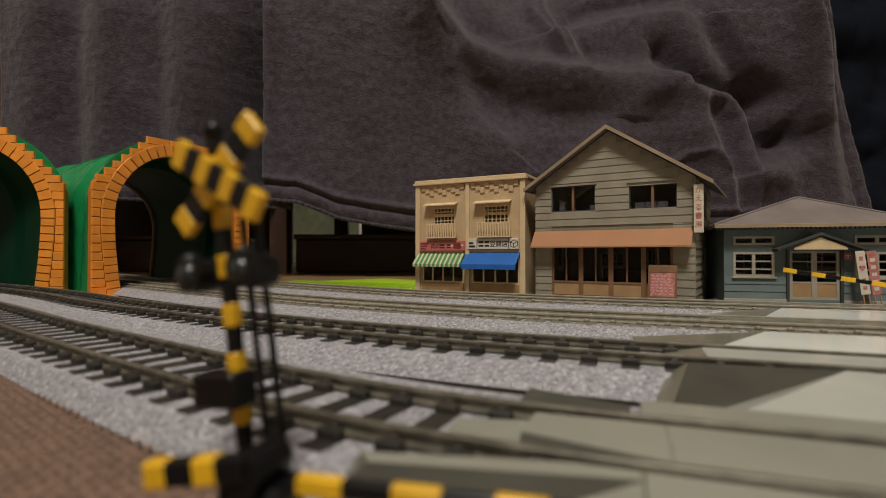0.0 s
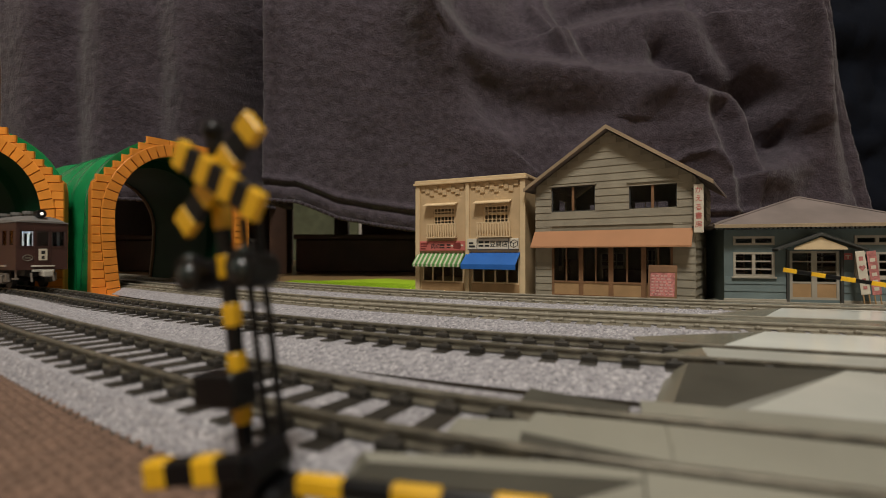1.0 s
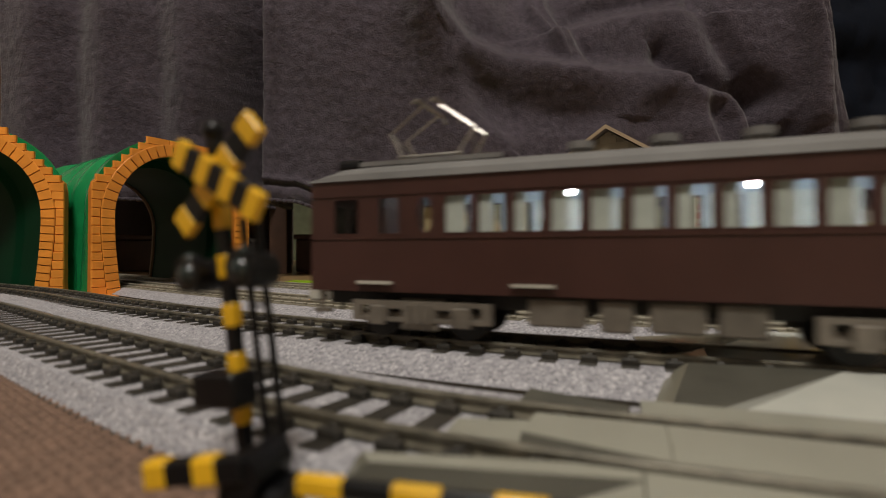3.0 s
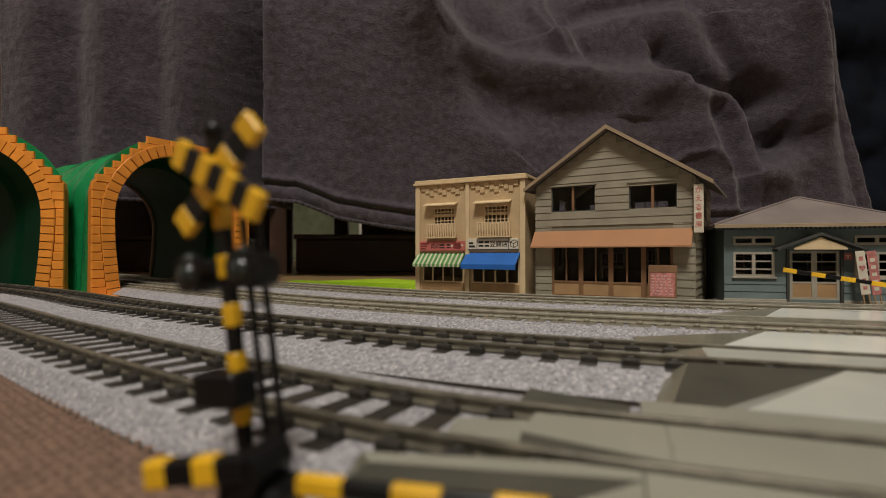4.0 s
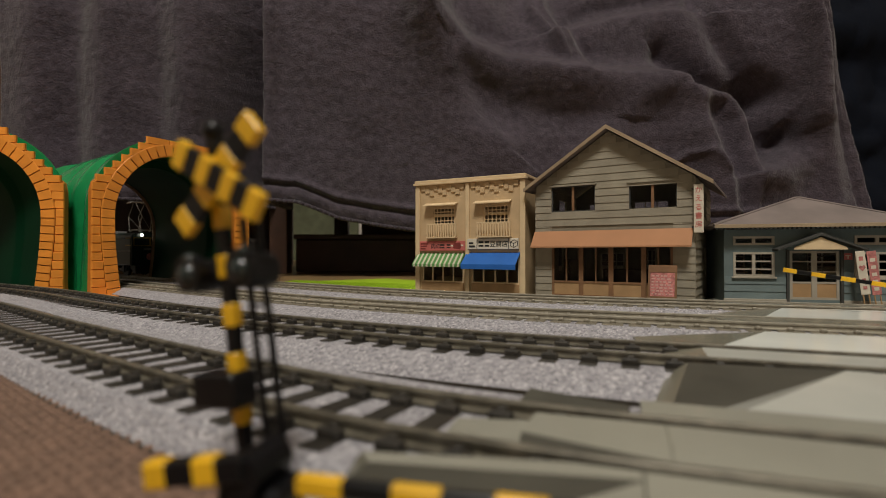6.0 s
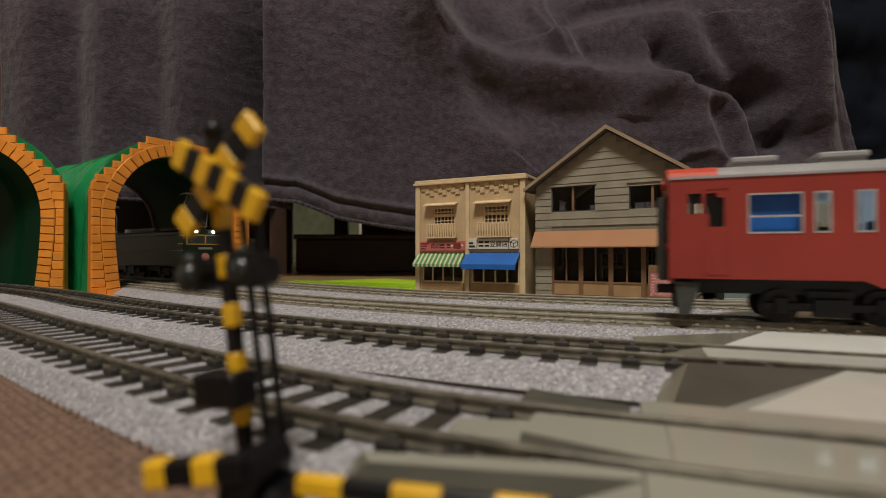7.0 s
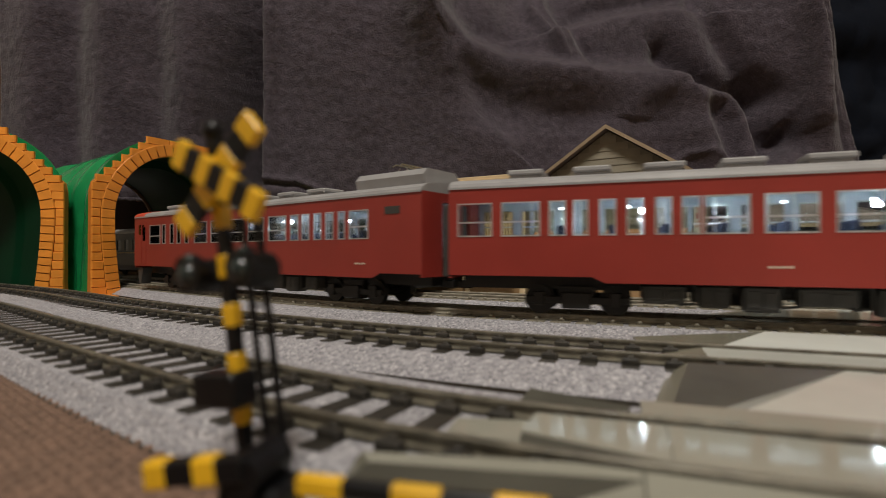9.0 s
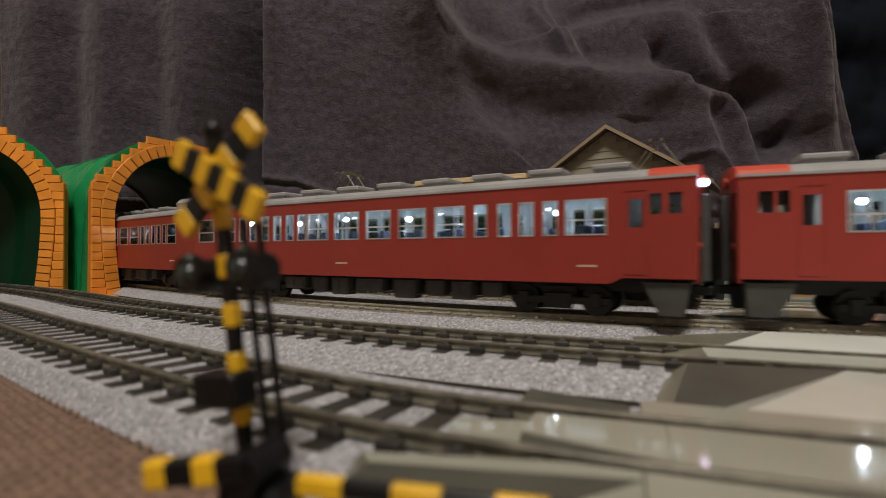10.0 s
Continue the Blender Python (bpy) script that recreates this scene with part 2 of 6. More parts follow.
# ---- the lines of the tracks, in millimetres, from the open end to the tunnels ----
class Line:
    def __init__(self, pts):
        p = np.array(pts, float)
        p = np.vstack([2 * p[0] - p[1], p, 2 * p[-1] - p[-2]])
        out = []
        for i in range(1, len(p) - 2):
            a, b, c, d = p[i - 1:i + 3]
            for u in np.linspace(0, 1, 24, endpoint=False):
                out.append(0.5 * (2 * b + (c - a) * u + (2 * a - 5 * b + 4 * c - d) * u * u + (3 * b - a - 3 * c + d) * u ** 3))
        out.append(p[-2])
        self.p = np.array(out)
        self.s = np.concatenate([[0], np.cumsum(np.linalg.norm(np.diff(self.p, axis=0), axis=1))])
        self.length = self.s[-1]

    def point(self, s):
        """The point at s; before and past the ends the line runs on straight."""
        if s < 0 or s > self.length:
            e, d = (self.p[0], self.way(1)) if s < 0 else (self.p[-1], self.way(self.length - 1))
            return e + d * (s if s < 0 else s - self.length)
        return np.array([np.interp(s, self.s, self.p[:, k]) for k in (0, 1)])

    def way(self, s):
        s = min(max(s, 1), self.length - 1)
        d = self.point(s + 1) - self.point(s - 1)
        return d / np.linalg.norm(d)

    def side(self, s, n):
        """n millimetres to the right hand of one who goes along the line."""
        d = self.way(s)
        return self.point(s) + n * np.array([d[1], -d[0]])


TRACK_1 = Line([(330, -55), (180, 6), (90, 38), (43, 54), (6, 68), (-22, 83), (-60, 110), (-92, 134), (-130, 163), (-220, 235), (-330, 310), (-440, 372)])
TRACK_2 = Line([(360, -10), (200, 58), (110, 95), (73, 109), (25, 128), (-9, 144), (-45, 164), (-80, 187), (-114, 210), (-157, 241), (-228, 299), (-312, 357), (-410, 415), (-520, 475), (-640, 535)])
TRACK_3 = Line([(440, 40), (300, 96), (200, 135), (134, 159), (97, 172), (65, 184), (38, 195), (7, 210), (-43, 239), (-85, 269), (-174, 339), (-240, 394), (-320, 452), (-410, 515), (-500, 590)])
TRACK_4 = Line([(460, 102), (320, 157), (220, 196), (155, 220), (90, 246), (40, 270), (-15, 300), (-70, 343), (-130, 391), (-185, 427), (-245, 463), (-308, 514), (-380, 560), (-465, 607), (-565, 655), (-680, 705), (-800, 750)])
RAIL_TOP = 7.5


def sweep(line, s0, s1, profile, step=4.0):
    """A closed profile (n, z) pushed along a stretch of a track line."""
    so = Solid()
    k = max(2, int((s1 - s0) / step) + 1)
    rings = []
    for s in np.linspace(s0, s1, k):
        rings += [(*line.side(s, n), z) for n, z in profile]
    m = len(profile)
    fs = [tuple(range(m)), tuple(range((k - 1) * m, k * m))[::-1]]
    fs += [(r * m + i, r * m + (i + 1) % m, (r + 1) * m + (i + 1) % m, (r + 1) * m + i) for r in range(k - 1) for i in range(m)]
    return so.add(rings, fs)


def sleeper_mesh(mat, half=1.9, clip=1.0):
    so = Solid()
    so.box(-14.5, 14.5, -half, half, 3.2, 5.25, 0.2)
    for n in (-8.25, 8.25):
        for d in (-2.3, 2.3):
            so.box(n + d - clip, n + d + clip, -1.75 * clip, 1.75 * clip, 5.2, 5.2 + 1.3 * clip, 0.2)
            if clip == 1:
                so.box(n + d * 0.72 - 0.7, n + d * 0.72 + 0.7, -0.8, 0.8, 6.3, 6.9, 0.2)
    return so.mesh("sleeper", mat)


SLEEPER_MESH, SLEEPER_MESH_TAN = sleeper_mesh(SLEEPER), sleeper_mesh(SLEEPER_TAN, 3.5, 0.6)


def railway_track(line, s0, s1, label, near=24.5, far=24.0, shelf=15.2, dusty=False):
    t = thing("railway_track", at(0, 0), label, "model track", "railway tracks")
    bed = [(-near, 0), (-near, 0.5), (-16.0, 4.7), (-15.2, 4.95), (shelf, 4.95), (shelf + .8, 4.7), (far, 0.5), (far, 0)]
    part("roadbed", sweep(line, s0, s1, bed), BALLAST, t, "grey-lilac crushed stone ballast bed")
    part("bed_edge", sweep(line, s0, s1, [(-near - .35, 0), (-near - .35, 1.0), (-near + .2, 1.0), (-near + .2, 0)]), SLEEPER, t, "dark lower edge of the bed")
    for n in (-8.25, 8.25):
        prof = [(n - 1.3, 5.3), (n - 1.3, 5.55), (n - 0.35, 5.8), (n - 0.35, 6.6), (n - 0.62, 6.8), (n - 0.62, 7.35), (n - 0.45, 7.5),
                (n + 0.45, 7.5), (n + 0.62, 7.35), (n + 0.62, 6.8), (n + 0.35, 6.6), (n + 0.35, 5.8), (n + 1.3, 5.55), (n + 1.3, 5.3)]
        part("rail", sweep(line, s0, s1, prof), RAIL_TAN if dusty else RAIL, t, "brown weathered steel rail")
    s = s0 + 4
    while s < s1:
        ob = part("sleeper", SLEEPER_MESH_TAN if dusty else SLEEPER_MESH, None, t)
        d = line.way(s)
        p = line.point(s)
        ob.matrix_local = at(p[0], p[1], 0, math.degrees(math.atan2(d[1], d[0])) - 90)
        if dusty and 250 < s < 700:
            spikes = Solid()
            for n in (-10.6, -5.9, 5.9, 10.6):
                spikes.box(n - .45, n + .45, -.5, .5, 5.9, 6.35, .1)
            ob2 = part("rail_clip", spikes, SPIKE, ob)
        s += 8.6
    return t


def wall(so, u0, u1, z0, z1, y0, y1, holes=()):
    """A flat wall along x, one closed skin, with real openings (u0, u1, z0, z1)."""
    us = sorted({u0, u1, *[h for q in holes for h in q[:2] if u0 < h < u1]})
    zs = sorted({z0, z1, *[h for q in holes for h in q[2:] if z0 < h < z1]})
    index, vs, fs = {}, [], []

    def v(i, j, k):
        if (i, j, k) not in index:
            index[i, j, k] = len(vs)
            vs.append((us[i], (y0, y1)[k], zs[j]))
        return index[i, j, k]

    def full(i, j):
        if not (0 <= i < len(us) - 1 and 0 <= j < len(zs) - 1):
            return False
        m, n = (us[i] + us[i + 1]) / 2, (zs[j] + zs[j + 1]) / 2
        return not any(h[0] < m < h[1] and h[2] < n < h[3] for h in holes)

    for i in range(len(us) - 1):
        for j in range(len(zs) - 1):
            if not full(i, j):
                continue
            fs.append((v(i, j, 0), v(i + 1, j, 0), v(i + 1, j + 1, 0), v(i, j + 1, 0)))
            fs.append((v(i, j, 1), v(i, j + 1, 1), v(i + 1, j + 1, 1), v(i + 1, j, 1)))
            for di, dj, p, q in ((-1, 0, (i, j), (i, j + 1)), (1, 0, (i + 1, j), (i + 1, j + 1)), (0, -1, (i, j), (i + 1, j)), (0, 1, (i, j + 1), (i + 1, j + 1))):
                if not full(i + di, j + dj):
                    fs.append((v(*p, 0), v(*q, 0), v(*q, 1), v(*p, 1)))
    return so.add(vs, fs)


def lattice(u0, u1, z0, z1, cols, rows, y0, y1, bar, rim=None):
    """A window frame with its glazing bars."""
    so, rim = Solid(), rim or bar
    for a, b in ((u0, u0 + rim), (u1 - rim, u1)):
        so.box(a, b, y0, y1, z0, z1)
    for a, b in ((z0, z0 + rim), (z1 - rim, z1)):
        so.box(u0 + rim, u1 - rim, y0, y1, a, b)
    for i in range(1, cols):
        u = u0 + (u1 - u0) * i / cols
        so.box(u - bar / 2, u + bar / 2, y0 + .1, y1 - .1, z0 + rim, z1 - rim)
    for i in range(1, rows):
        z = z0 + (z1 - z0) * i / rows
        so.box(u0 + rim, u1 - rim, y0 + .15, y1 - .15, z - bar / 2, z + bar / 2)
    return so


def letters(text, u, y, z, size, mat, parent, upright=False, squeeze=1.0, name="lettering", turn=0):
    """Raised words on an upright face; u, z: the left end of the base line. upright: one sign under the other."""
    cu = bpy.data.curves.new(name, "FONT")
    cu.body = "\n".join(text) if upright else text
    cu.size, cu.extrude = size * MM, 0.06 * MM
    cu.space_line = 1.22
    cu.offset = size * 0.004 * MM
    tmp = bpy.data.objects.new(name, cu)
    scene.collection.objects.link(tmp)
    me = bpy.data.meshes.new_from_object(tmp.evaluated_get(bpy.context.evaluated_depsgraph_get()))
    bpy.data.objects.remove(tmp)
    me.materials.clear()
    me.materials.append(mat)
    ob = new(name, me)
    ob.parent = parent
    ob.matrix_local = pose(u * MM, y * MM, z * MM, 90, turn, 0) @ Matrix.Diagonal((squeeze, 1, 1, 1))
    return ob


# ---- the room ----
def room():
    so = Solid().box(-2400, 2400, -2600, 2400, -20, 0)
    tagged(part("floor", so, WOOD_FLOOR), "orange-brown polished wooden room floor", "floor", kind="structure")
    for nm, b in (("wall_north", (-2400, 2400, 2400, 2500)), ("wall_south", (-2400, 2400, -2700, -2600)),
                  ("wall_west", (-2500, -2400, -2700, 2500)), ("wall_east", (2400, 2500, -2700, 2500))):
        tagged(part(nm, Solid().box(*b, -20, 2420), WALLPAPER), "plain papered living room wall", "wall", kind="structure")
    tagged(part("ceiling", Solid().box(-2500, 2500, -2700, 2500, 2420, 2460), PLASTER), "plain white room ceiling", "ceiling", kind="structure")


def fold(a, b, line, up, down, amp):
    """A ridge of cloth along a line; up and down: how fast it falls off on either side."""
    best, sgn = np.full(a.shape, 1e9), np.ones(a.shape)
    for (x0, z0), (x1, z1) in zip(line, line[1:]):
        dx, dz = x1 - x0, z1 - z0
        t = np.clip(((a - x0) * dx + (b - z0) * dz) / (dx * dx + dz * dz), 0, 1)
        d = np.hypot(a - x0 - t * dx, b - z0 - t * dz)
        near = d < best
        sgn = np.where(near, (a - x0) * dz - (b - z0) * dx, sgn)
        best = np.where(near, d, best)
    return amp * np.exp(-(best / np.where(sgn > 0, up, down)) ** 1.9)


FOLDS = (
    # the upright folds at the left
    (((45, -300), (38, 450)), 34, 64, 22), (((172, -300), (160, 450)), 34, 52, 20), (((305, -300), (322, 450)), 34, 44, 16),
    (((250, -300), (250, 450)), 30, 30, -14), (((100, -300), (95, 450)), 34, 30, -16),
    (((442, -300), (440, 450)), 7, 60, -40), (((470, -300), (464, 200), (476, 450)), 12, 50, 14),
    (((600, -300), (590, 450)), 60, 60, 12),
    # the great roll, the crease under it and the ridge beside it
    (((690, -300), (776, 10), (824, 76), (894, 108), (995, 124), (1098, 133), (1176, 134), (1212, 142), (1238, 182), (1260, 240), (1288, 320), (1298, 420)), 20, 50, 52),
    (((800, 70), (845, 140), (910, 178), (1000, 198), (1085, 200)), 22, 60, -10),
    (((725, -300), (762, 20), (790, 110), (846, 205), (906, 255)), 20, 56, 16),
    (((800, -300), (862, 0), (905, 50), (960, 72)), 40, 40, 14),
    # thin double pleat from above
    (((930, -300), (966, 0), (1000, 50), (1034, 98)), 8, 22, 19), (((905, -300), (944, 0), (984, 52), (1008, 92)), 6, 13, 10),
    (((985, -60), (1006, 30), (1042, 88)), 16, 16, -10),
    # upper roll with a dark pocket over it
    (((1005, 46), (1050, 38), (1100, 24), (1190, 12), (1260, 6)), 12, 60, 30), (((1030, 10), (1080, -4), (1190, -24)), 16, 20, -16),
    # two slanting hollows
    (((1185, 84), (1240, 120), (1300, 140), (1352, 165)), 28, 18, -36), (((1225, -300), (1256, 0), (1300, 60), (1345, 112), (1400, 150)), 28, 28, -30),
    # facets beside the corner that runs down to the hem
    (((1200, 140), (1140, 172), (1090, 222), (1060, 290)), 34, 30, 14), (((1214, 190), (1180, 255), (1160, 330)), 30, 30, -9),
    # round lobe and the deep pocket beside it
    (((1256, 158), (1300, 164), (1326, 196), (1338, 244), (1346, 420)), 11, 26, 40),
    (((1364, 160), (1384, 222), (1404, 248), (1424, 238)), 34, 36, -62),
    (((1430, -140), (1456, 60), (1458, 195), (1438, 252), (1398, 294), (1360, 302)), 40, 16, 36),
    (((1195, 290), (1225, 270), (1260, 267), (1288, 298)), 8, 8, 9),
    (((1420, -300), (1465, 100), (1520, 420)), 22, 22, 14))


def blanket():
    """A heavy fleece throw that hangs over a table edge in deep folds, with a rolled hem."""
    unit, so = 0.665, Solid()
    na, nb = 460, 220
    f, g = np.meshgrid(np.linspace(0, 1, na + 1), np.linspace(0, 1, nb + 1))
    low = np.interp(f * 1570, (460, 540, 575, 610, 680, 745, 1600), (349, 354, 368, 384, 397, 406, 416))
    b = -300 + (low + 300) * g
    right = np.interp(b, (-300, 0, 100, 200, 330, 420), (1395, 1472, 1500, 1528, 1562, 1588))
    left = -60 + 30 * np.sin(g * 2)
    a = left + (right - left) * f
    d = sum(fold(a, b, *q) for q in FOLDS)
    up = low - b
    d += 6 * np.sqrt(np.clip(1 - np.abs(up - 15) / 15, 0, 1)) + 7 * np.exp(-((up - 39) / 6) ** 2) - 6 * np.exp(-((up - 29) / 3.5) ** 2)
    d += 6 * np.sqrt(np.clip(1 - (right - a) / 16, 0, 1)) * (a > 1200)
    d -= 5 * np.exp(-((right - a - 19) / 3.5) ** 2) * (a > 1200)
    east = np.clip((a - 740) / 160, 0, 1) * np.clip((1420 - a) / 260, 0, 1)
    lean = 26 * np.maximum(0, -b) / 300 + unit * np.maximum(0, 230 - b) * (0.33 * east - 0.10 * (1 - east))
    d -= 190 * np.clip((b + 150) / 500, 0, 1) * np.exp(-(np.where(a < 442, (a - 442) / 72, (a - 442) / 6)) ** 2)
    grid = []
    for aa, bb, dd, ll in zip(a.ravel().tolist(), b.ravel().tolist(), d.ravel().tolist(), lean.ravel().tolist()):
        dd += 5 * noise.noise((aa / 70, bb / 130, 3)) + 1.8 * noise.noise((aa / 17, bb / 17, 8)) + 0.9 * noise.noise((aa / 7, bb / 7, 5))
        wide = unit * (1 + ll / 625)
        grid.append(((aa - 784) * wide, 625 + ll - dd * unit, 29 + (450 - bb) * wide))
    w = na + 1
    fs = [(j * w + i, j * w + i + 1, (j + 1) * w + i + 1, (j + 1) * w + i) for j in range(nb) for i in range(na)]
    so.add(grid, fs)
    t = thing("blanket", at(0, 0), "dark mauve-brown fleece blanket hanging in heavy folds", "blanket")
    body = part("drape", so, FLEECE, t, smooth=True)
    m = body.modifiers.new("thickness", "SOLIDIFY")
    m.thickness, m.offset = 0.004, 1
    top = grid[:w]
    roll = Solid()
    roll.add([(x, y, z) for x, y, z in top] + [(x, 1000, z + 2) for x, y, z in top],
             [(i, i + 1, w + i + 1, w + i) for i in range(na)])
    over = part("top_cover", roll, FLEECE, t, smooth=True)
    m = over.modifiers.new("thickness", "SOLIDIFY")
    m.thickness = 0.004
    # rolled lower edge
    seam = Solid()
    pts = [grid[nb * w + i] for i in range(0, w, 3)]
    for p, q in zip(pts, pts[1:]):
        seam.rod((p[0], p[1] - 1.5, p[2]), (q[0], q[1] - 1.5, q[2]), 2.6, 6)
    part("hem", seam, FLEECE, t, smooth=True)
    # navy coat beside it
    so = Solid()
    na2, nb2, pts = 40, 60, []
    for j in range(nb2 + 1):
        for i in range(na2 + 1):
            a, b = 1380 + 420 * i / na2, -300 + 700 * j / nb2
            d = 26 * noise.noise((a / 60, b / 80, 1)) + 8 * noise.noise((a / 18, b / 26, 5))
            pts.append(((a - 784) * 0.76, 715 - d, 29 + (450 - b) * 0.76))
    w2 = na2 + 1
    so.add(pts, [(j * w2 + i, j * w2 + i + 1, (j + 1) * w2 + i + 1, (j + 1) * w2 + i) for j in range(nb2) for i in range(na2)])
    coat = thing("coat", at(0, 0), "crumpled black-navy quilted cloth hanging beside the blanket", "coat")
    ob = part("shell", so, NAVY, coat, smooth=True)
    for k in (14, 26, 38):
        seam = Solid()
        row = [pts[k * w2 + i] for i in range(w2)]
        for a_, b_ in zip(row, row[1:]):
            seam.rod((a_[0], a_[1] - 3, a_[2]), (b_[0], b_[1] - 3, b_[2]), 1.4, 5)
        part("quilt_seam", seam, NAVY, coat, smooth=True)
    m = ob.modifiers.new("thickness", "SOLIDIFY")
    m.thickness = 0.006


def low_table():
    t = thing("table", at(0, 0), "dark brown wooden table under the blanket", "table")
    part("tabletop", Solid().box(-620, 900, 700, 1300, 500, 524, 3), DARK_WOOD, t)
    for x in (-600, -242, 140, 520, 860):
        for y in (760, 1240):
            part("leg", Solid().box(x - 13, x + 13, y - 13, y + 13, 0, 500, 1), DARK_WOOD, t)
    # Panels added to hide the lit wall and keep the gap below dark.
    for a, b in ((-620, -374), (-270, -233), (-202, 900)):
        part("shade_panel", Solid().box(a, b, 1262, 1274, 0, 500, 1), DARK_WOOD, t)
    for a, b in ((-632, -620), (900, 912)):
        part("side_panel", Solid().box(a, b, 720, 1274, 0, 500, 1), DARK_WOOD, t)
    # Curtain added to stand for the dim green patch beyond the table.
    k = thing("curtain", at(0, 0), "grey-green curtain added for the dim green patch behind the table", "curtain")
    folds = [(-850 + 6.6 * i, 2376 + 4 * math.sin(i * 0.3)) for i in range(70)]
    part("cloth", Solid().prism(folds + [(x, y + 3) for x, y in folds[::-1]], 1, 2080, "z"), GREEN_PANEL, k)
    part("rod", Solid().rod((-880, 2385, 2084), (-365, 2385, 2084), 8, 10), DARK_WOOD, k)
    c = thing("storage_box", at(-90, 830), "dark brown wooden storage box in the shade under the table", "box")
    part("body", Solid().box(-150, 170, 0, 200, 0, 53, 2), DARK_WOOD, c)
    part("lid", Solid().box(-153, 173, -3, 203, 53, 61, 1), DARK_WOOD, c)
    c2 = copy_thing(c, at(-560, 860))
    tagged(c2, "dark brown wooden storage box behind the tunnels")


def green_mat():
    t = thing("grass_mat", at(0, 0), "bright lime green square-ribbed mat on the floor", "mat")
    so = Solid()
    so.prism([(-190, 462), (-20, 372), (44, 342), (56, 420), (-60, 560)], 0, 2.2, "z")
    part("sheet", so, LIME, t)
    ribs = Solid()
    for i in range(60):
        x = -150 + i * 3.2
        y0 = 462 - (x + 190) * 0.53 + 3
        ribs.box(x, x + 1.5, y0, y0 + 70, 2.2, 2.9)
    part("ribs", ribs, LIME, t)


LINE_X, LINE_Y = TRACK_1.p[::-1, 0], TRACK_1.p[::-1, 1]


def woven_mat():
    """Basket-woven brown mat: over and under strands as relief."""
    so, n, c = Solid(), 4, 2.7
    x0, y0, nx, ny = -230, -20, 96, 106
    k = nx * n
    pts = []
    for j in range(ny * n + 1):
        for i in range(k + 1):
            u, v = i / n, j / n
            a = (int(u) + int(v)) % 2
            s = abs(math.sin(math.pi * u)) ** 0.5 if a else abs(math.sin(math.pi * v)) ** 0.5
            e = abs(math.sin(math.pi * (v if a else u))) ** 0.3
            pts.append((x0 + u * c + 0.15 * math.sin(v), y0 + v * c * 0.8, 0.2 + 1.2 * s * (0.15 + 0.85 * e)))
    w = k + 1
    keep = [y < np.interp(x, LINE_X, LINE_Y) for x, y, z in pts]
    so.add(pts, [(j * w + i, j * w + i + 1, (j + 1) * w + i + 1, (j + 1) * w + i) for j in range(ny * n) for i in range(k) if keep[j * w + i]])
    t = thing("woven_mat", at(0, 0), "reddish-brown basket-woven floor mat", "mat")
    part("weave", so, CARPET, t, smooth=True)


room()
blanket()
low_table()
green_mat()
woven_mat()
tagged(railway_track(TRACK_1, -500, 640, "curved model track with dark sleepers beside the woven mat", 19.2, 24.0, 20.5))
tagged(railway_track(TRACK_2, -600, 1060, "curved model track on grey ballast leading into a tunnel"))
tagged(railway_track(TRACK_3, -1560, 980, "curved model track on grey ballast entering a tunnel", dusty=True))
tagged(railway_track(TRACK_4, -500, 2380, "curved model track on grey ballast before the shops", dusty=True))


# ---- the level crossing ----
def panel(line, s0, a, b, n, mat, flat_mat, parent, z=7.1, low=3.4, names=("plate", "ramp")):
    """A deck plate from s0 to a (a[0] at n[0], a[1] at n[1]), whose end falls off in a ramp down to b."""
    k = 24

    def strip(s_a, s_b, z_a, z_b, floor_z, c=0.0):
        so, top, bot = Solid(), [], []
        for i in range(k + 1):
            f = i / k
            for j in (0, 1):
                q = line.side(s_a[j] + (s_b[j] - s_a[j]) * f, n[j])
                top.append((*q, z_a + (z_b - z_a) * f))
                bot.append((*q, floor_z))
        m = len(top)
        fs = []
        for i in range(k):
            h = 2 * i
            fs += [(h, h + 1, h + 3, h + 2), (m + h, m + h + 2, m + h + 3, m + h + 1), (h, h + 2, m + h + 2, m + h), (h + 1, m + h + 1, m + h + 3, h + 3)]
        h = 2 * k
        fs += [(0, m, m + 1, 1), (h, h + 1, m + h + 1, m + h)]
        return so.add(top + bot, fs)

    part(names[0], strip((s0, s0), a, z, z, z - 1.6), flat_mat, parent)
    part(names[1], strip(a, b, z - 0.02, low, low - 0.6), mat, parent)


def slab(name, line, pts, mat, parent):
    """A plate from its top corners (s, n, z), closed down to the bed."""
    q = [(*line.side(s, n), z) for s, n, z in pts]
    k = len(q)
    part(name, Solid().add(q + [(x, y, min(0.8, z - 0.4)) for x, y, z in q], [tuple(range(k)), tuple(range(k, 2 * k))[::-1]] + [(i, (i + 1) % k, k + (i + 1) % k, k + i) for i in range(k)]), mat, parent)


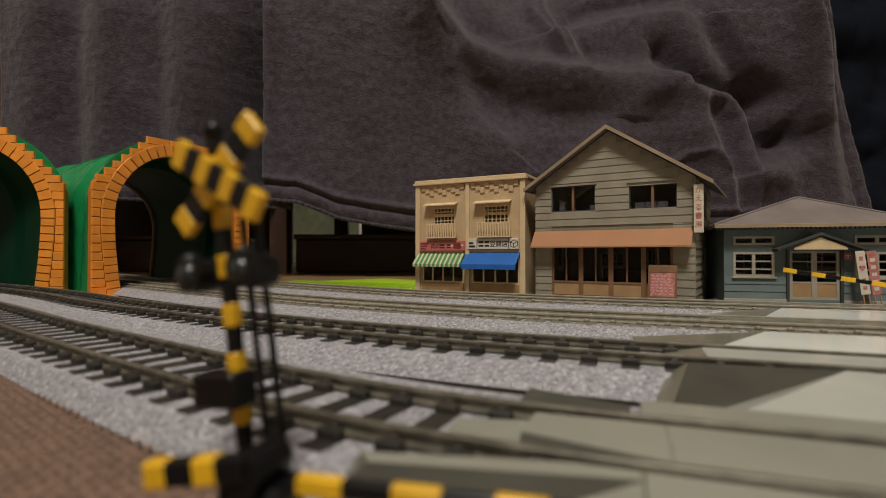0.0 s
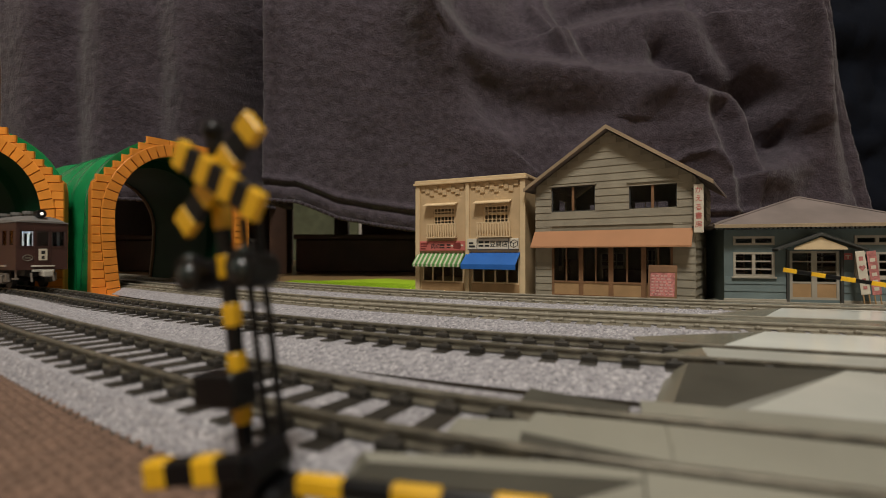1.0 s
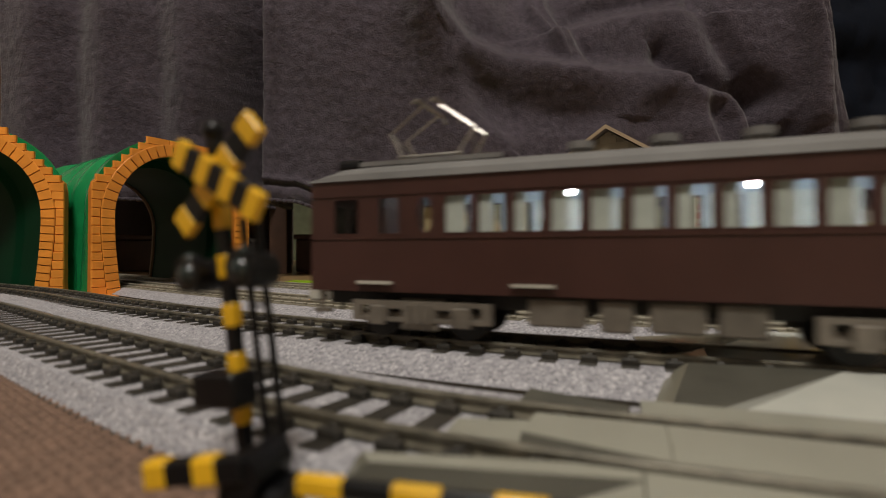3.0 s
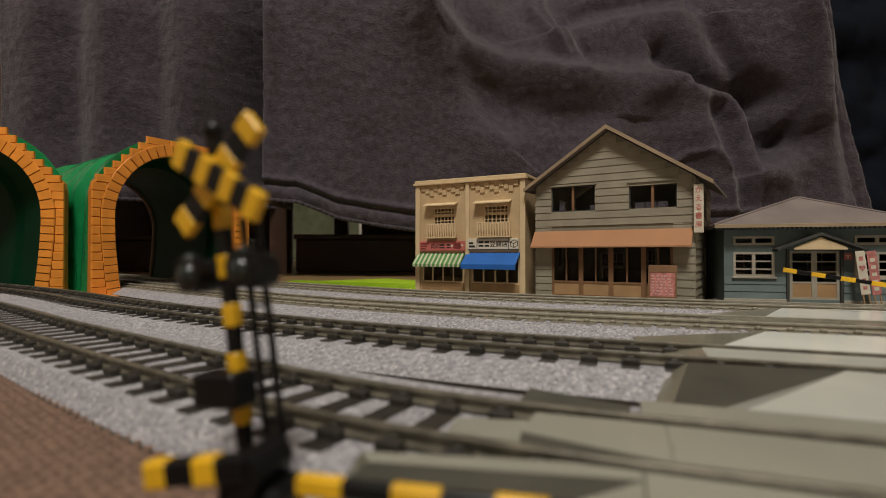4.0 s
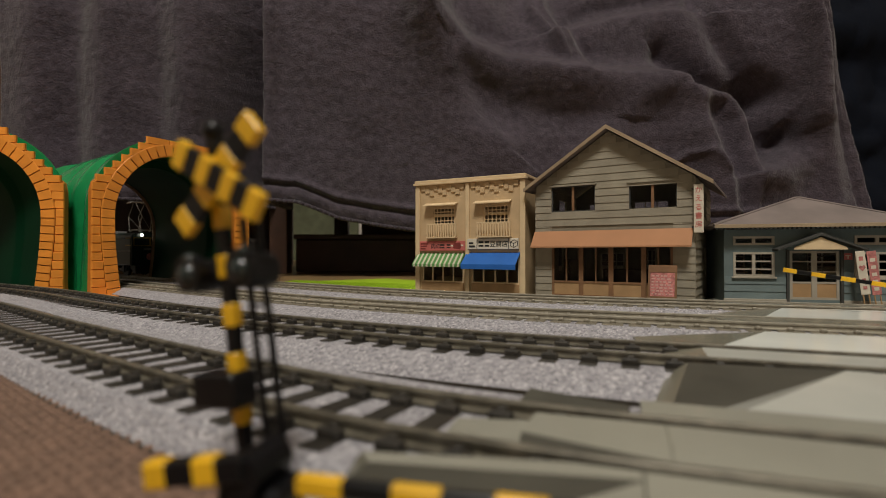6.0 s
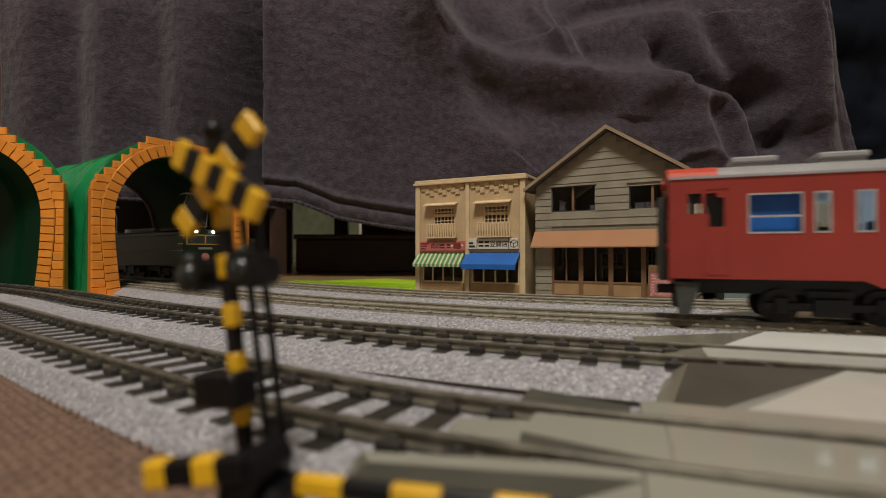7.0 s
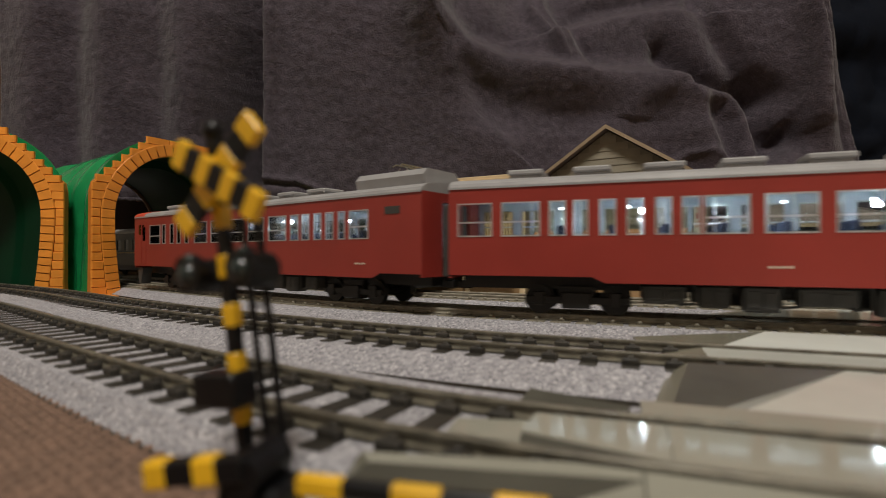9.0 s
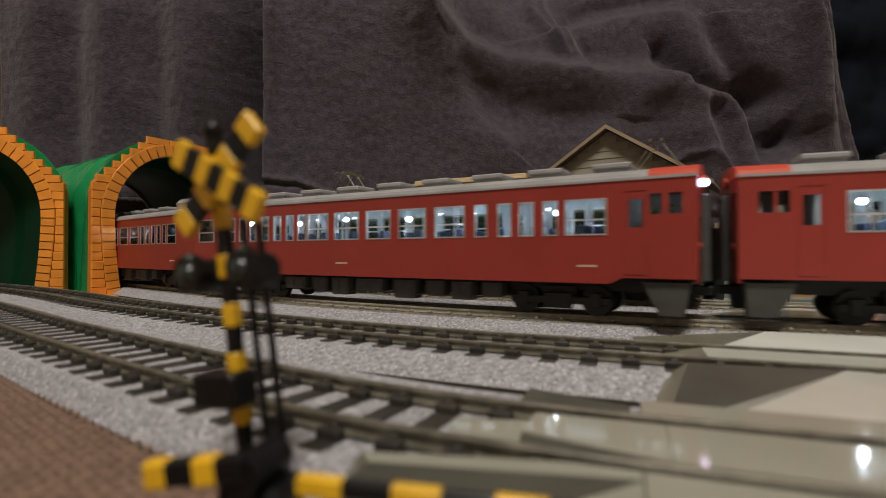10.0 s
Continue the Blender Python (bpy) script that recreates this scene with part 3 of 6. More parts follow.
def crossings():
    near = thing("crossing_deck", at(0, 0), "glossy olive-grey plastic level crossing deck with flange grooves", "level crossing", "crossing decks")
    panel(TRACK_1, -380, (324.5, 324.5), (324.6, 324.6), (-6.4, 6.4), PLATE, PLATE_LIT, near, 7.0, 6.6)
    slab("flared_end", TRACK_1, [(324.6, 6.4, 7.0), (341.5, 5.6, 7.0), (341.5, -2.6, 7.0), (324.6, -6.4, 7.0)], PLATE_LIT, near)
    # flare and sunk slopes carry their shade as a darker colour
    slab("flare_slope", TRACK_1, [(324.6, -6.42, 6.9), (341.5, -2.62, 6.9), (341.2, -7.2, 5.0)], PLATE_SHADE, near)
    slab("tongue", TRACK_1, [(341.6, 5.4, 5.9), (352.5, 3.4, 5.5), (351.0, -6.8, 5.5), (341.6, -7.0, 5.6)], PLATE_LIT, near)
    panel(TRACK_1, -380, (327.5, 327.5), (327.6, 327.6), (-38, -9.7), PLATE, PLATE_LIT, near, 7.0, 6.6)
    slab("rim", TRACK_1, [(327.7, -9.7, 7.0), (335, -10.0, 7.0), (355.5, -16.2, 7.0), (353.5, -18.2, 7.0), (327.7, -11.8, 7.0)], PLATE_LIT, near)
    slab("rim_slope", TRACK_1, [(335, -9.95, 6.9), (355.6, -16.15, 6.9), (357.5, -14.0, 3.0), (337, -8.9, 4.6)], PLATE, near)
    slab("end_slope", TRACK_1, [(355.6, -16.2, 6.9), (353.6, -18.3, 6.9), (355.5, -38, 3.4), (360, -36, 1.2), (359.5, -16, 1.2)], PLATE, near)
    slab("sunk_slope", TRACK_1, [(353.5, -18.25, 6.95), (327.7, -11.85, 6.95), (355, -38, 3.4)], PLATE_SHADE, near)
    slab("dish_slope", TRACK_1, [(327.7, -11.9, 6.9), (327.7, -38, 6.9), (354.9, -38.1, 3.35)], PLATE_LIT, near)
    panel(TRACK_1, -380, (327.5, 327.5), (328, 328), (9.7, 17.5), PLATE, PLATE_LIT, near, 6.9)
    mid = thing("crossing_deck", at(0, 0), "glossy grey plastic crossing deck between two tracks", "level crossing", "crossing decks")
    panel(TRACK_2, -380, (327, 303), (327.6, 303.6), (-47, -9.7), PLATE, PLATE_LIT_MID, mid, 6.8)
    # dished end of the plate: one face down from the rail side, one up to the flat, and the end slope

    def spot(line, s, n, z):
        return (*line.side(s, n), z)

    e1, e2, e3, e4 = spot(TRACK_2, 330.5, -13.5, 7.0), spot(TRACK_2, 303, -9.8, 6.9), spot(TRACK_2, 336, -46, 3.6), spot(TRACK_2, 327, -47, 6.8)
    e5, e6 = spot(TRACK_2, 334.5, -13.5, 4.2), spot(TRACK_2, 339.5, -47, 1.6)
    lows = [(x, y, 0.8) for x, y, z in (e1, e2, e3, e4, e5, e6)]
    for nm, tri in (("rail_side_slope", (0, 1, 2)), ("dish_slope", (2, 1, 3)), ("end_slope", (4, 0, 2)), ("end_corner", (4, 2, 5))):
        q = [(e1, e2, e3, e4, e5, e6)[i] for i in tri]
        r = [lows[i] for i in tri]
        part(nm, Solid().add(q + r, [(0, 1, 2), (3, 5, 4), (0, 3, 4, 1), (1, 4, 5, 2), (2, 5, 3, 0)]), {"rail_side_slope": PLATE_SHADE, "dish_slope": PLATE_LIT_MID}.get(nm, PLATE), mid)
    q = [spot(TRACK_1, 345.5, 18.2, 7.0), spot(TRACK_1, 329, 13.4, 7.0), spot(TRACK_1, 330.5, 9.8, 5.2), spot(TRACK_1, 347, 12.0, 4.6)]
    part("kerb_slope", Solid().add(q + [(x, y, 2.0) for x, y, z in q], [(0, 1, 2, 3), (4, 7, 6, 5), (0, 4, 5, 1), (1, 5, 6, 2), (2, 6, 7, 3), (3, 7, 4, 0)]), PLATE_SHADE, near)
    panel(TRACK_2, -380, (326, 326), (334, 334), (-6.4, 6.4), PLATE, PLATE_LIT_MID, mid, 7.0, 5.4)
    panel(TRACK_2, -380, (322, 306), (336, 342), (9.7, 41), PLATE, PLATE_LIT_FAR, mid, 6.9)
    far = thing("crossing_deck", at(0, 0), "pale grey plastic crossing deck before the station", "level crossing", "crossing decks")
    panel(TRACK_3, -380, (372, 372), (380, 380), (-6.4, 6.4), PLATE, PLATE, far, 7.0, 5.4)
    panel(TRACK_3, -380, (356, 340), (378, 370), (9.7, 50), PLATE, PLATE_LIT_FAR, far, 6.9)
    panel(TRACK_4, -380, (358, 358), (366, 366), (-6.4, 6.4), PLATE, PLATE, far, 7.0, 5.4)


crossings()


# ---- tunnels ----
def tunnel(x, y, phi, lean, depth, label, half=63.0):
    """A toy tunnel: an orange brick portal with stepped top, and a lumpy green shell behind it."""
    t = thing("toy_tunnel", at(x, y, 0, phi), label, "toy tunnel", "toy tunnels")
    top, shoulder, apex = 117.0, 79.0, 105.0

    def inner(q):
        """The opening's edge, q from -1 (left foot) over the crown to 1 (right foot)."""
        a = abs(q)
        if a > 0.55:
            z = 56 * (1 - a) / 0.45
            xx = 43.5 + 4.5 * math.sin(math.pi / 2 * z / 56)
        else:
            w = a / 0.55 * math.pi / 2
            xx, z = 48 * math.sin(w), 56 + (apex - 56) * math.cos(w)
        return (xx if q > 0 else -xx), z

    def hw(z):
        if z < shoulder:
            return half
        return half - 5.7 * (1 + int((z - shoulder) / 5.42))

    qs = np.linspace(-1, 1, 61)
    # portal plate
    so = Solid()
    edge = [inner(q) for q in qs]
    outline = []
    for q, (ex, ez) in zip(qs, edge):
        d = Vector((ex, ez - 30)).normalized()
        k = 1.0
        while abs(ex + d.x * k) < hw(min(max(ez + d.y * k, 0), top - .1)) - 0.6 and ez + d.y * k < top - 0.6 and k < 60:
            k += 0.4
        outline.append((ex + d.x * k, max(0, ez + d.y * k)))
    outline[0], outline[-1] = (-half + .6, 0), (half - .6, 0)
    n = len(qs)
    vs = [(a, 0.0, b) for a, b in edge] + [(a, 0.0, b) for a, b in outline] + [(a, 5.0, b) for a, b in edge] + [(a, 5.0, b) for a, b in outline]
    fs = []
    for i in range(n - 1):
        fs += [(i, i + 1, n + i + 1, n + i), (2 * n + i, 3 * n + i, 3 * n + i + 1, 2 * n + i + 1), (i, 2 * n + i, 2 * n + i + 1, i + 1), (n + i, n + i + 1, 3 * n + i + 1, 3 * n + i)]
    so.add(vs, fs)
    portal = part("portal", so, ORANGE_BASE, t, "orange plastic brick portal")
    rng = random.Random(5)

    def brick(corners, y0, y1):
        """A brick from four face corners, its front edge chamfered."""
        c = Vector((sum(p[0] for p in corners) / 4, sum(p[1] for p in corners) / 4))
        b = Solid()
        rings = []
        for yy, shrink in ((y1, 0.2), (y0 + 0.5, 0.24), (y0, 0.75)):
            for p in corners:
                d = (Vector(p) - c)
                rings.append((p[0] - d.x / max(d.length, .1) * shrink, yy, p[1] - d.y / max(d.length, .1) * shrink))
        b.add(rings, [(8, 9, 10, 11), (0, 1, 5, 4), (1, 2, 6, 5), (2, 3, 7, 6), (3, 0, 4, 7), (4, 5, 9, 8), (5, 6, 10, 9), (6, 7, 11, 10), (3, 2, 1, 0)])
        part("brick", b, ORANGE, portal)

    # arch stones
    rows = np.linspace(-1, 1, 47)
    ring = 9.5
    ext = []
    for q in rows:
        ex, ez = inner(q)
        (ax, az), (bx, bz) = inner(max(-1, q - .01)), inner(min(1, q + .01))
        d = Vector((-(bz - az), bx - ax)).normalized()
        if d.x * ex < 0 and abs(q) > 0.1:
            d = -d
        if abs(q) <= 0.1 and d.y < 0:
            d = -d
        ext.append((ex + d.x * ring, max(0.0, ez + d.y * ring)))
    for i in range(len(rows) - 1):
        f = inner(rows[i]), inner(rows[i + 1])
        brick([f[0], f[1], ext[i + 1], ext[i]], -1.6 - rng.random() * 0.3, 0.6)
    # courses beside and above the arch
    ex_z = sorted(((z, abs(xx)) for xx, z in ext))

    def extrados(z):
        return float(np.interp(z, [e[0] for e in ex_z], [e[1] for e in ex_z]))

    zs = list(np.linspace(0, shoulder, 14)) + [shoulder + 5.42 * (i + 1) for i in range(7)]
    for k, (z0, z1) in enumerate(zip(zs, zs[1:])):
        m = (z0 + z1) / 2
        inside = min(extrados(z0), extrados(m), extrados(z1)) if m < apex + 7 else 0.0
        outer = hw(m) + (3.5 if m > shoulder else 0)
        for sign in (-1, 1):
            width = outer - inside
            if width < 2:
                continue
            cuts = max(1, round(width / 14))
            ed = [inside + width * c / cuts for c in range(cuts + 1)]
            if cuts > 1 and k % 2:
                ed = [ed[0]] + [e - 4 for e in ed[1:-1]] + [ed[-1]]
            for a, b in zip(ed, ed[1:]):
                brick([(sign * a, z0), (sign * b, z0), (sign * b, z1), (sign * a, z1)], -1.2 - rng.random() * 0.4, 0.5)
    # green shell, and its inner vault with the shade put into the colour
    def outer(q):
        c = abs(q)
        if c > 0.52:
            xx, z = 61.5, 62 * (1 - c) / 0.48
        else:
            w = c / 0.52 * math.pi / 2
            xx, z = 61.5 * math.sin(w), 62 + 56.5 * math.cos(w)
        return (xx if q > 0 else -xx), z

    ny, nq = 40, 60
    for nm, mat, lab in (("shell", GREEN, "glossy green rock-like plastic shell"), ("vault", GREEN_SHADE, "inner vault with its shade put into the green")):
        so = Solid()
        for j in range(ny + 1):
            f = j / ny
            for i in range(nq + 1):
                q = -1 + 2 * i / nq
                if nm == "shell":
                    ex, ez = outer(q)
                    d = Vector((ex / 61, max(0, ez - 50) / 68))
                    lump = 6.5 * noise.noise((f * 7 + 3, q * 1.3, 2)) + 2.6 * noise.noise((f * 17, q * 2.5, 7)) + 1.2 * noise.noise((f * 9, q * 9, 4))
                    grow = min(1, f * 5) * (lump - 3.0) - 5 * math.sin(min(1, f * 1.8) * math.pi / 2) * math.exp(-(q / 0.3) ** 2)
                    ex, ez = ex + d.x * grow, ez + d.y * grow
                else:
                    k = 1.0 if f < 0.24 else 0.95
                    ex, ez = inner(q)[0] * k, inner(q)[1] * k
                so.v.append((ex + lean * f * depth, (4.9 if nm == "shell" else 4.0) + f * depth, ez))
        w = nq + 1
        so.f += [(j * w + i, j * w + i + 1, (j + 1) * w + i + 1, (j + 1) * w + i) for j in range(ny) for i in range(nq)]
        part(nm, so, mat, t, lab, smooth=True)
    so, m = Solid(), 61
    qs2 = np.linspace(-1, 1, m)
    vs = [(inner(q)[0] * .999, 4.9, inner(q)[1] * .999) for q in qs2] + [(outer(q)[0], 4.9, outer(q)[1]) for q in qs2]
    vs += [(inner(q)[0] * .999, 6.4, inner(q)[1] * .999) for q in qs2] + [(outer(q)[0], 6.4, outer(q)[1]) for q in qs2]
    for i in range(m - 1):
        so.f += [(i, i + 1, m + i + 1, m + i), (2 * m + i, 3 * m + i, 3 * m + i + 1, 2 * m + i + 1), (m + i, m + i + 1, 3 * m + i + 1, 3 * m + i), (i, 2 * m + i, 2 * m + i + 1, i + 1)]
    so.v = vs
    part("front_rim", so, GREEN, t, "glossy green rim behind the bricks")
    rim = Solid()
    pts = [(inner(q)[0] * 0.95 + lean * depth, 4 + depth, inner(q)[1] * 0.95) for q in np.linspace(-1, 1, 41)]
    for p, q in zip(pts, pts[1:]):
        rim.rod(p, q, 1.9, 6)
    part("foot_flange", Solid().box(-62, -34, -20, -1.8, 0, 0.9, .2), ORANGE, t, "thin orange foot flange")
    part("rear_rim", rim, BROWN_FRAME, t, "dull brown rear rim")
    return t


# ---- shop row ----
def shop_building():
    t = thing("shop_building", at(-17.3, 340, 2.2, -28), "tan two-storey terrace with a butcher and a tofu shop", "shop")
    W, D, H = 75.0, 46.0, 75.0
    holes = [(12.5, 28.3, 45.5, 57), (48.3, 64.8, 45.5, 57), (4.2, 34.5, 8.5, 26), (40, 71.5, 8.5, 26)]
    part("front_wall", wall(Solid(), 0, W, 0, H - 3, 0, 1.6, holes), CREAM, t, "tan card front wall")
    for a, b in ((0, 1.6), (W - 1.6, W)):
        so = Solid().box(a, b, 1.6, D, 0, H - 3)
        part("side_wall", so, CREAM, t)
    part("back_wall", wall(Solid(), 1.6, W - 1.6, 0, H - 3, D - 1.6, D, [(20, 30, 44, 56)]), CREAM, t)
    part("upper_floor", Solid().box(1.6, W - 1.6, 1.6, D - 1.6, 29, 30.2), CREAM, t)
    part("roof_deck", Solid().box(1.6, W - 1.6, 1.6, D - 1.6, 66, 68), ROOF_GREY, t)
    for a, b in ((-0.6, 2.6), (36.2, 38.8), (W - 2.6, W + .6)):
        part("pilaster", Solid().box(a, b, -1.3, 0, 0, 71.5, 0.2), CREAM_LIGHT, t)
    so = Solid().box(-1.6, W + 1.6, -2.4, 1.6, 72, 73.4, 0.2).box(-1.0, W + 1.0, -1.7, D, 73.4, 75.2, 0.25)
    part("cornice", so, CREAM_LIGHT, t, "cream moulded cornice")
    for side in (2.6, 38.8):
        for i in range(10):
            u = side + 1.0 + i * 3.15
            z = 68.2 if i % 3 == 0 else (66.6 if i % 3 == 1 else 65.0)
            part("dentil", Solid().box(u, u + 3.0, -0.75, 0, z, z + 3.4, 0.12), CREAM, t)
    for u0, u1, in ((12.5, 28.3), (48.3, 64.8)):
        win = part("window", lattice(u0, u1, 45.5, 57, 6, 4, 0.3, 1.3, 0.62, 0.9), CREAM_LIGHT, t, "cream lattice window")
        part("rail_bar", Solid().box(u0 + .9, u1 - .9, 0.2, 1.4, 51.4, 52.8), CREAM_LIGHT, win)
        part("hood", Solid().prism([(0.2, 59.4), (-4.6, 57.9), (-4.6, 58.5), (0.2, 60.2)], u0 - 5.4, u1 + 2, "x"), CREAM_LIGHT, t, "thin cream window hood")
        bal = Solid()
        bal.box(u0 - 3.4, u1 + 2.0, -3.6, -2.9, 45.7, 46.5).box(u0 - 3.4, u1 + 2.0, -3.6, 0, 37.0, 37.8)
        for i in range(13):
            u = u0 - 3.2 + (u1 - u0 + 4.6) * i / 12
            bal.box(u, u + 0.8, -3.55, -2.95, 37.8, 45.7)
        part("balcony", bal, CREAM_LIGHT, t, "slatted cream balcony")
    # sign boards
    s1 = part("sign_board", Solid().box(3.0, 36.0, -1.7, -0.2, 28.9, 35.2, 0.2), SIGN_RED, t, "rose-red butcher sign with a joint of meat")
    letters("肉の", 11.6, -1.74, 30.7, 3.6, INK, s1)
    part("lettering", Solid().box(18.4, 21.6, -1.8, -1.7, 30.6, 31.4).box(18.4, 21.6, -1.8, -1.7, 32.2, 33.2).box(23.2, 26.0, -1.8, -1.7, 30.6, 31.4).box(23.2, 26, -1.8, -1.7, 32.2, 33.2), INK, s1)
    so = Solid()
    for k in range(3):
        so.box(3.8, 7.6 + k, -1.8, -1.7, 29.9 + 1.6 * k, 30.8 + 1.6 * k)
    part("small_lettering", so, MEAT, s1)
    part("meat_picture", Solid().prism([(28.2, 30.4), (32.8, 30.0), (33.6, 32), (32.8, 34.2), (28.4, 34), (27.8, 32)], -1.85, -1.7, "y"), MEAT, s1)
    part("bone_picture", Solid().box(26.2, 28, -1.84, -1.7, 31.6, 32.6).box(33.4, 35, -1.84, -1.7, 31.8, 32.8), SIGN_WHITE, s1)
    s2 = part("sign_board", Solid().box(37.6, 71.6, -1.7, -0.2, 29.8, 36.4, 0.2), SIGN_WHITE, t, "white tofu shop sign with black lettering")
    letters("豆腐店", 53.0, -1.74, 31.6, 4.0, INK, s2)
    so = Solid().box(45.6, 48.9, -1.8, -1.7, 31.4, 32.4).box(45.6, 48.9, -1.8, -1.7, 33.6, 34.8).box(49.8, 52.6, -1.8, -1.7, 31.4, 32.4).box(49.8, 52.6, -1.8, -1.7, 33.6, 34.8)
    so.box(44.3, 44.6, -1.8, -1.7, 29.9, 36.3).box(65.2, 65.5, -1.8, -1.7, 29.9, 36.3)
    so.box(39.0, 43.2, -1.8, -1.7, 31.0, 32.2).box(39.0, 42.0, -1.8, -1.7, 33.0, 34.2)
    part("lettering", so, INK, s2)
    so = Solid()
    for p, q in (((66.6, 34.2), (69, 35.4)), ((69, 35.4), (71, 34.4)), ((66.6, 34.2), (68.6, 33.2)), ((68.6, 33.2), (71, 34.4)), ((66.6, 34.2), (66.6, 31.8)), ((68.6, 33.2), (68.6, 30.8)), ((71, 34.4), (71, 32)), ((66.6, 31.8), (68.6, 30.8)), ((68.6, 30.8), (71, 32))):
        so.rod((p[0], -1.74, p[1]), (q[0], -1.74, q[1]), 0.16, 4)
    part("box_picture", so, INK, s2)
    # awnings
    green = part("awning", Solid().prism([(0, 27.6), (-7.4, 20.4), (-7.4, 18.8), (-7.1, 18.8), (-7.1, 20.0), (0, 26.9)], 0.6, 35.4, "x"), AWNING_GREEN, t, "green and white striped canvas awning")
    st = Solid()
    for i in range(11):
        u = 1.4 + i * 3.2
        st.prism([(-0.05, 27.75), (-7.5, 20.5), (-7.55, 18.7), (-7.4, 18.7), (-7.4, 20.4), (-0.05, 27.6)], u, u + 1.3, "x")
    part("stripes", st, AWNING_WHITE, green)
    blue = part("awning", Solid().prism([(0, 27.8), (-9.0, 20.6), (-9.0, 17.6), (-8.7, 17.6), (-8.7, 20.2), (0, 27.2)], 36.6, 72.2, "x"), AWNING_BLUE, t, "plain bright blue canvas awning")
    # shop fronts
    for u0, u1 in ((4.2, 34.5), (40, 71.5)):
        win = part("shop_front", lattice(u0, u1, 8.5, 26, 4, 1, 0.4, 1.4, 1.0, 1.0), CREAM_LIGHT, t, "cream framed sliding shop front")
        for i in range(4):
            a = u0 + 1 + (u1 - u0 - 2) * i / 4
            part("pane", Solid().box(a, a + (u1 - u0 - 2) / 4, 0.8, 0.9, 9.4, 25.2), GLASS, win)
        part("kick_panel", Solid().box(u0, u1, -0.5, 0.0, 3.0, 8.4, 0.15), TAN_PANEL, t)
    part("counter", Solid().box(8, 30, 12, 22, 0, 12, 0.5), TAN_PANEL, t)
    return t


def boards(parent, u0, u1, z0, z1, y0, mat, pitch, holes=(), axis="front", gable=None):
    """Overlapping weatherboards, each a piece of its own, cut by the openings."""
    z = z0
    while z < z1 - 0.2:
        h = min(pitch, z1 - z)
        spans = [(u0, u1)]
        if gable:
            e = gable(z + h)
            spans = [(max(u0, e[0]), min(u1, e[1]))]
        for a, b, c, d in holes:
            if c < z + h * 0.5 < d:
                out = []
                for p, q in spans:
                    if a > p:
                        out.append((p, min(a, q)))
                    if b < q:
                        out.append((max(b, p), q))
                spans = out
        for p, q in spans:
            if q - p < 0.6:
                continue
            if axis == "front":
                so = Solid().prism([(y0, z), (y0 - 0.6, z), (y0 - 0.25, z + h + 0.15), (y0, z + h + 0.15)], p, q, "x")
            else:
                so = Solid().prism([(y0, z), (y0 + 0.75, z), (y0 + 0.25, z + h + 0.15), (y0, z + h + 0.15)], p, q, "y")
            part("weatherboard", so, mat, parent)
        z += pitch


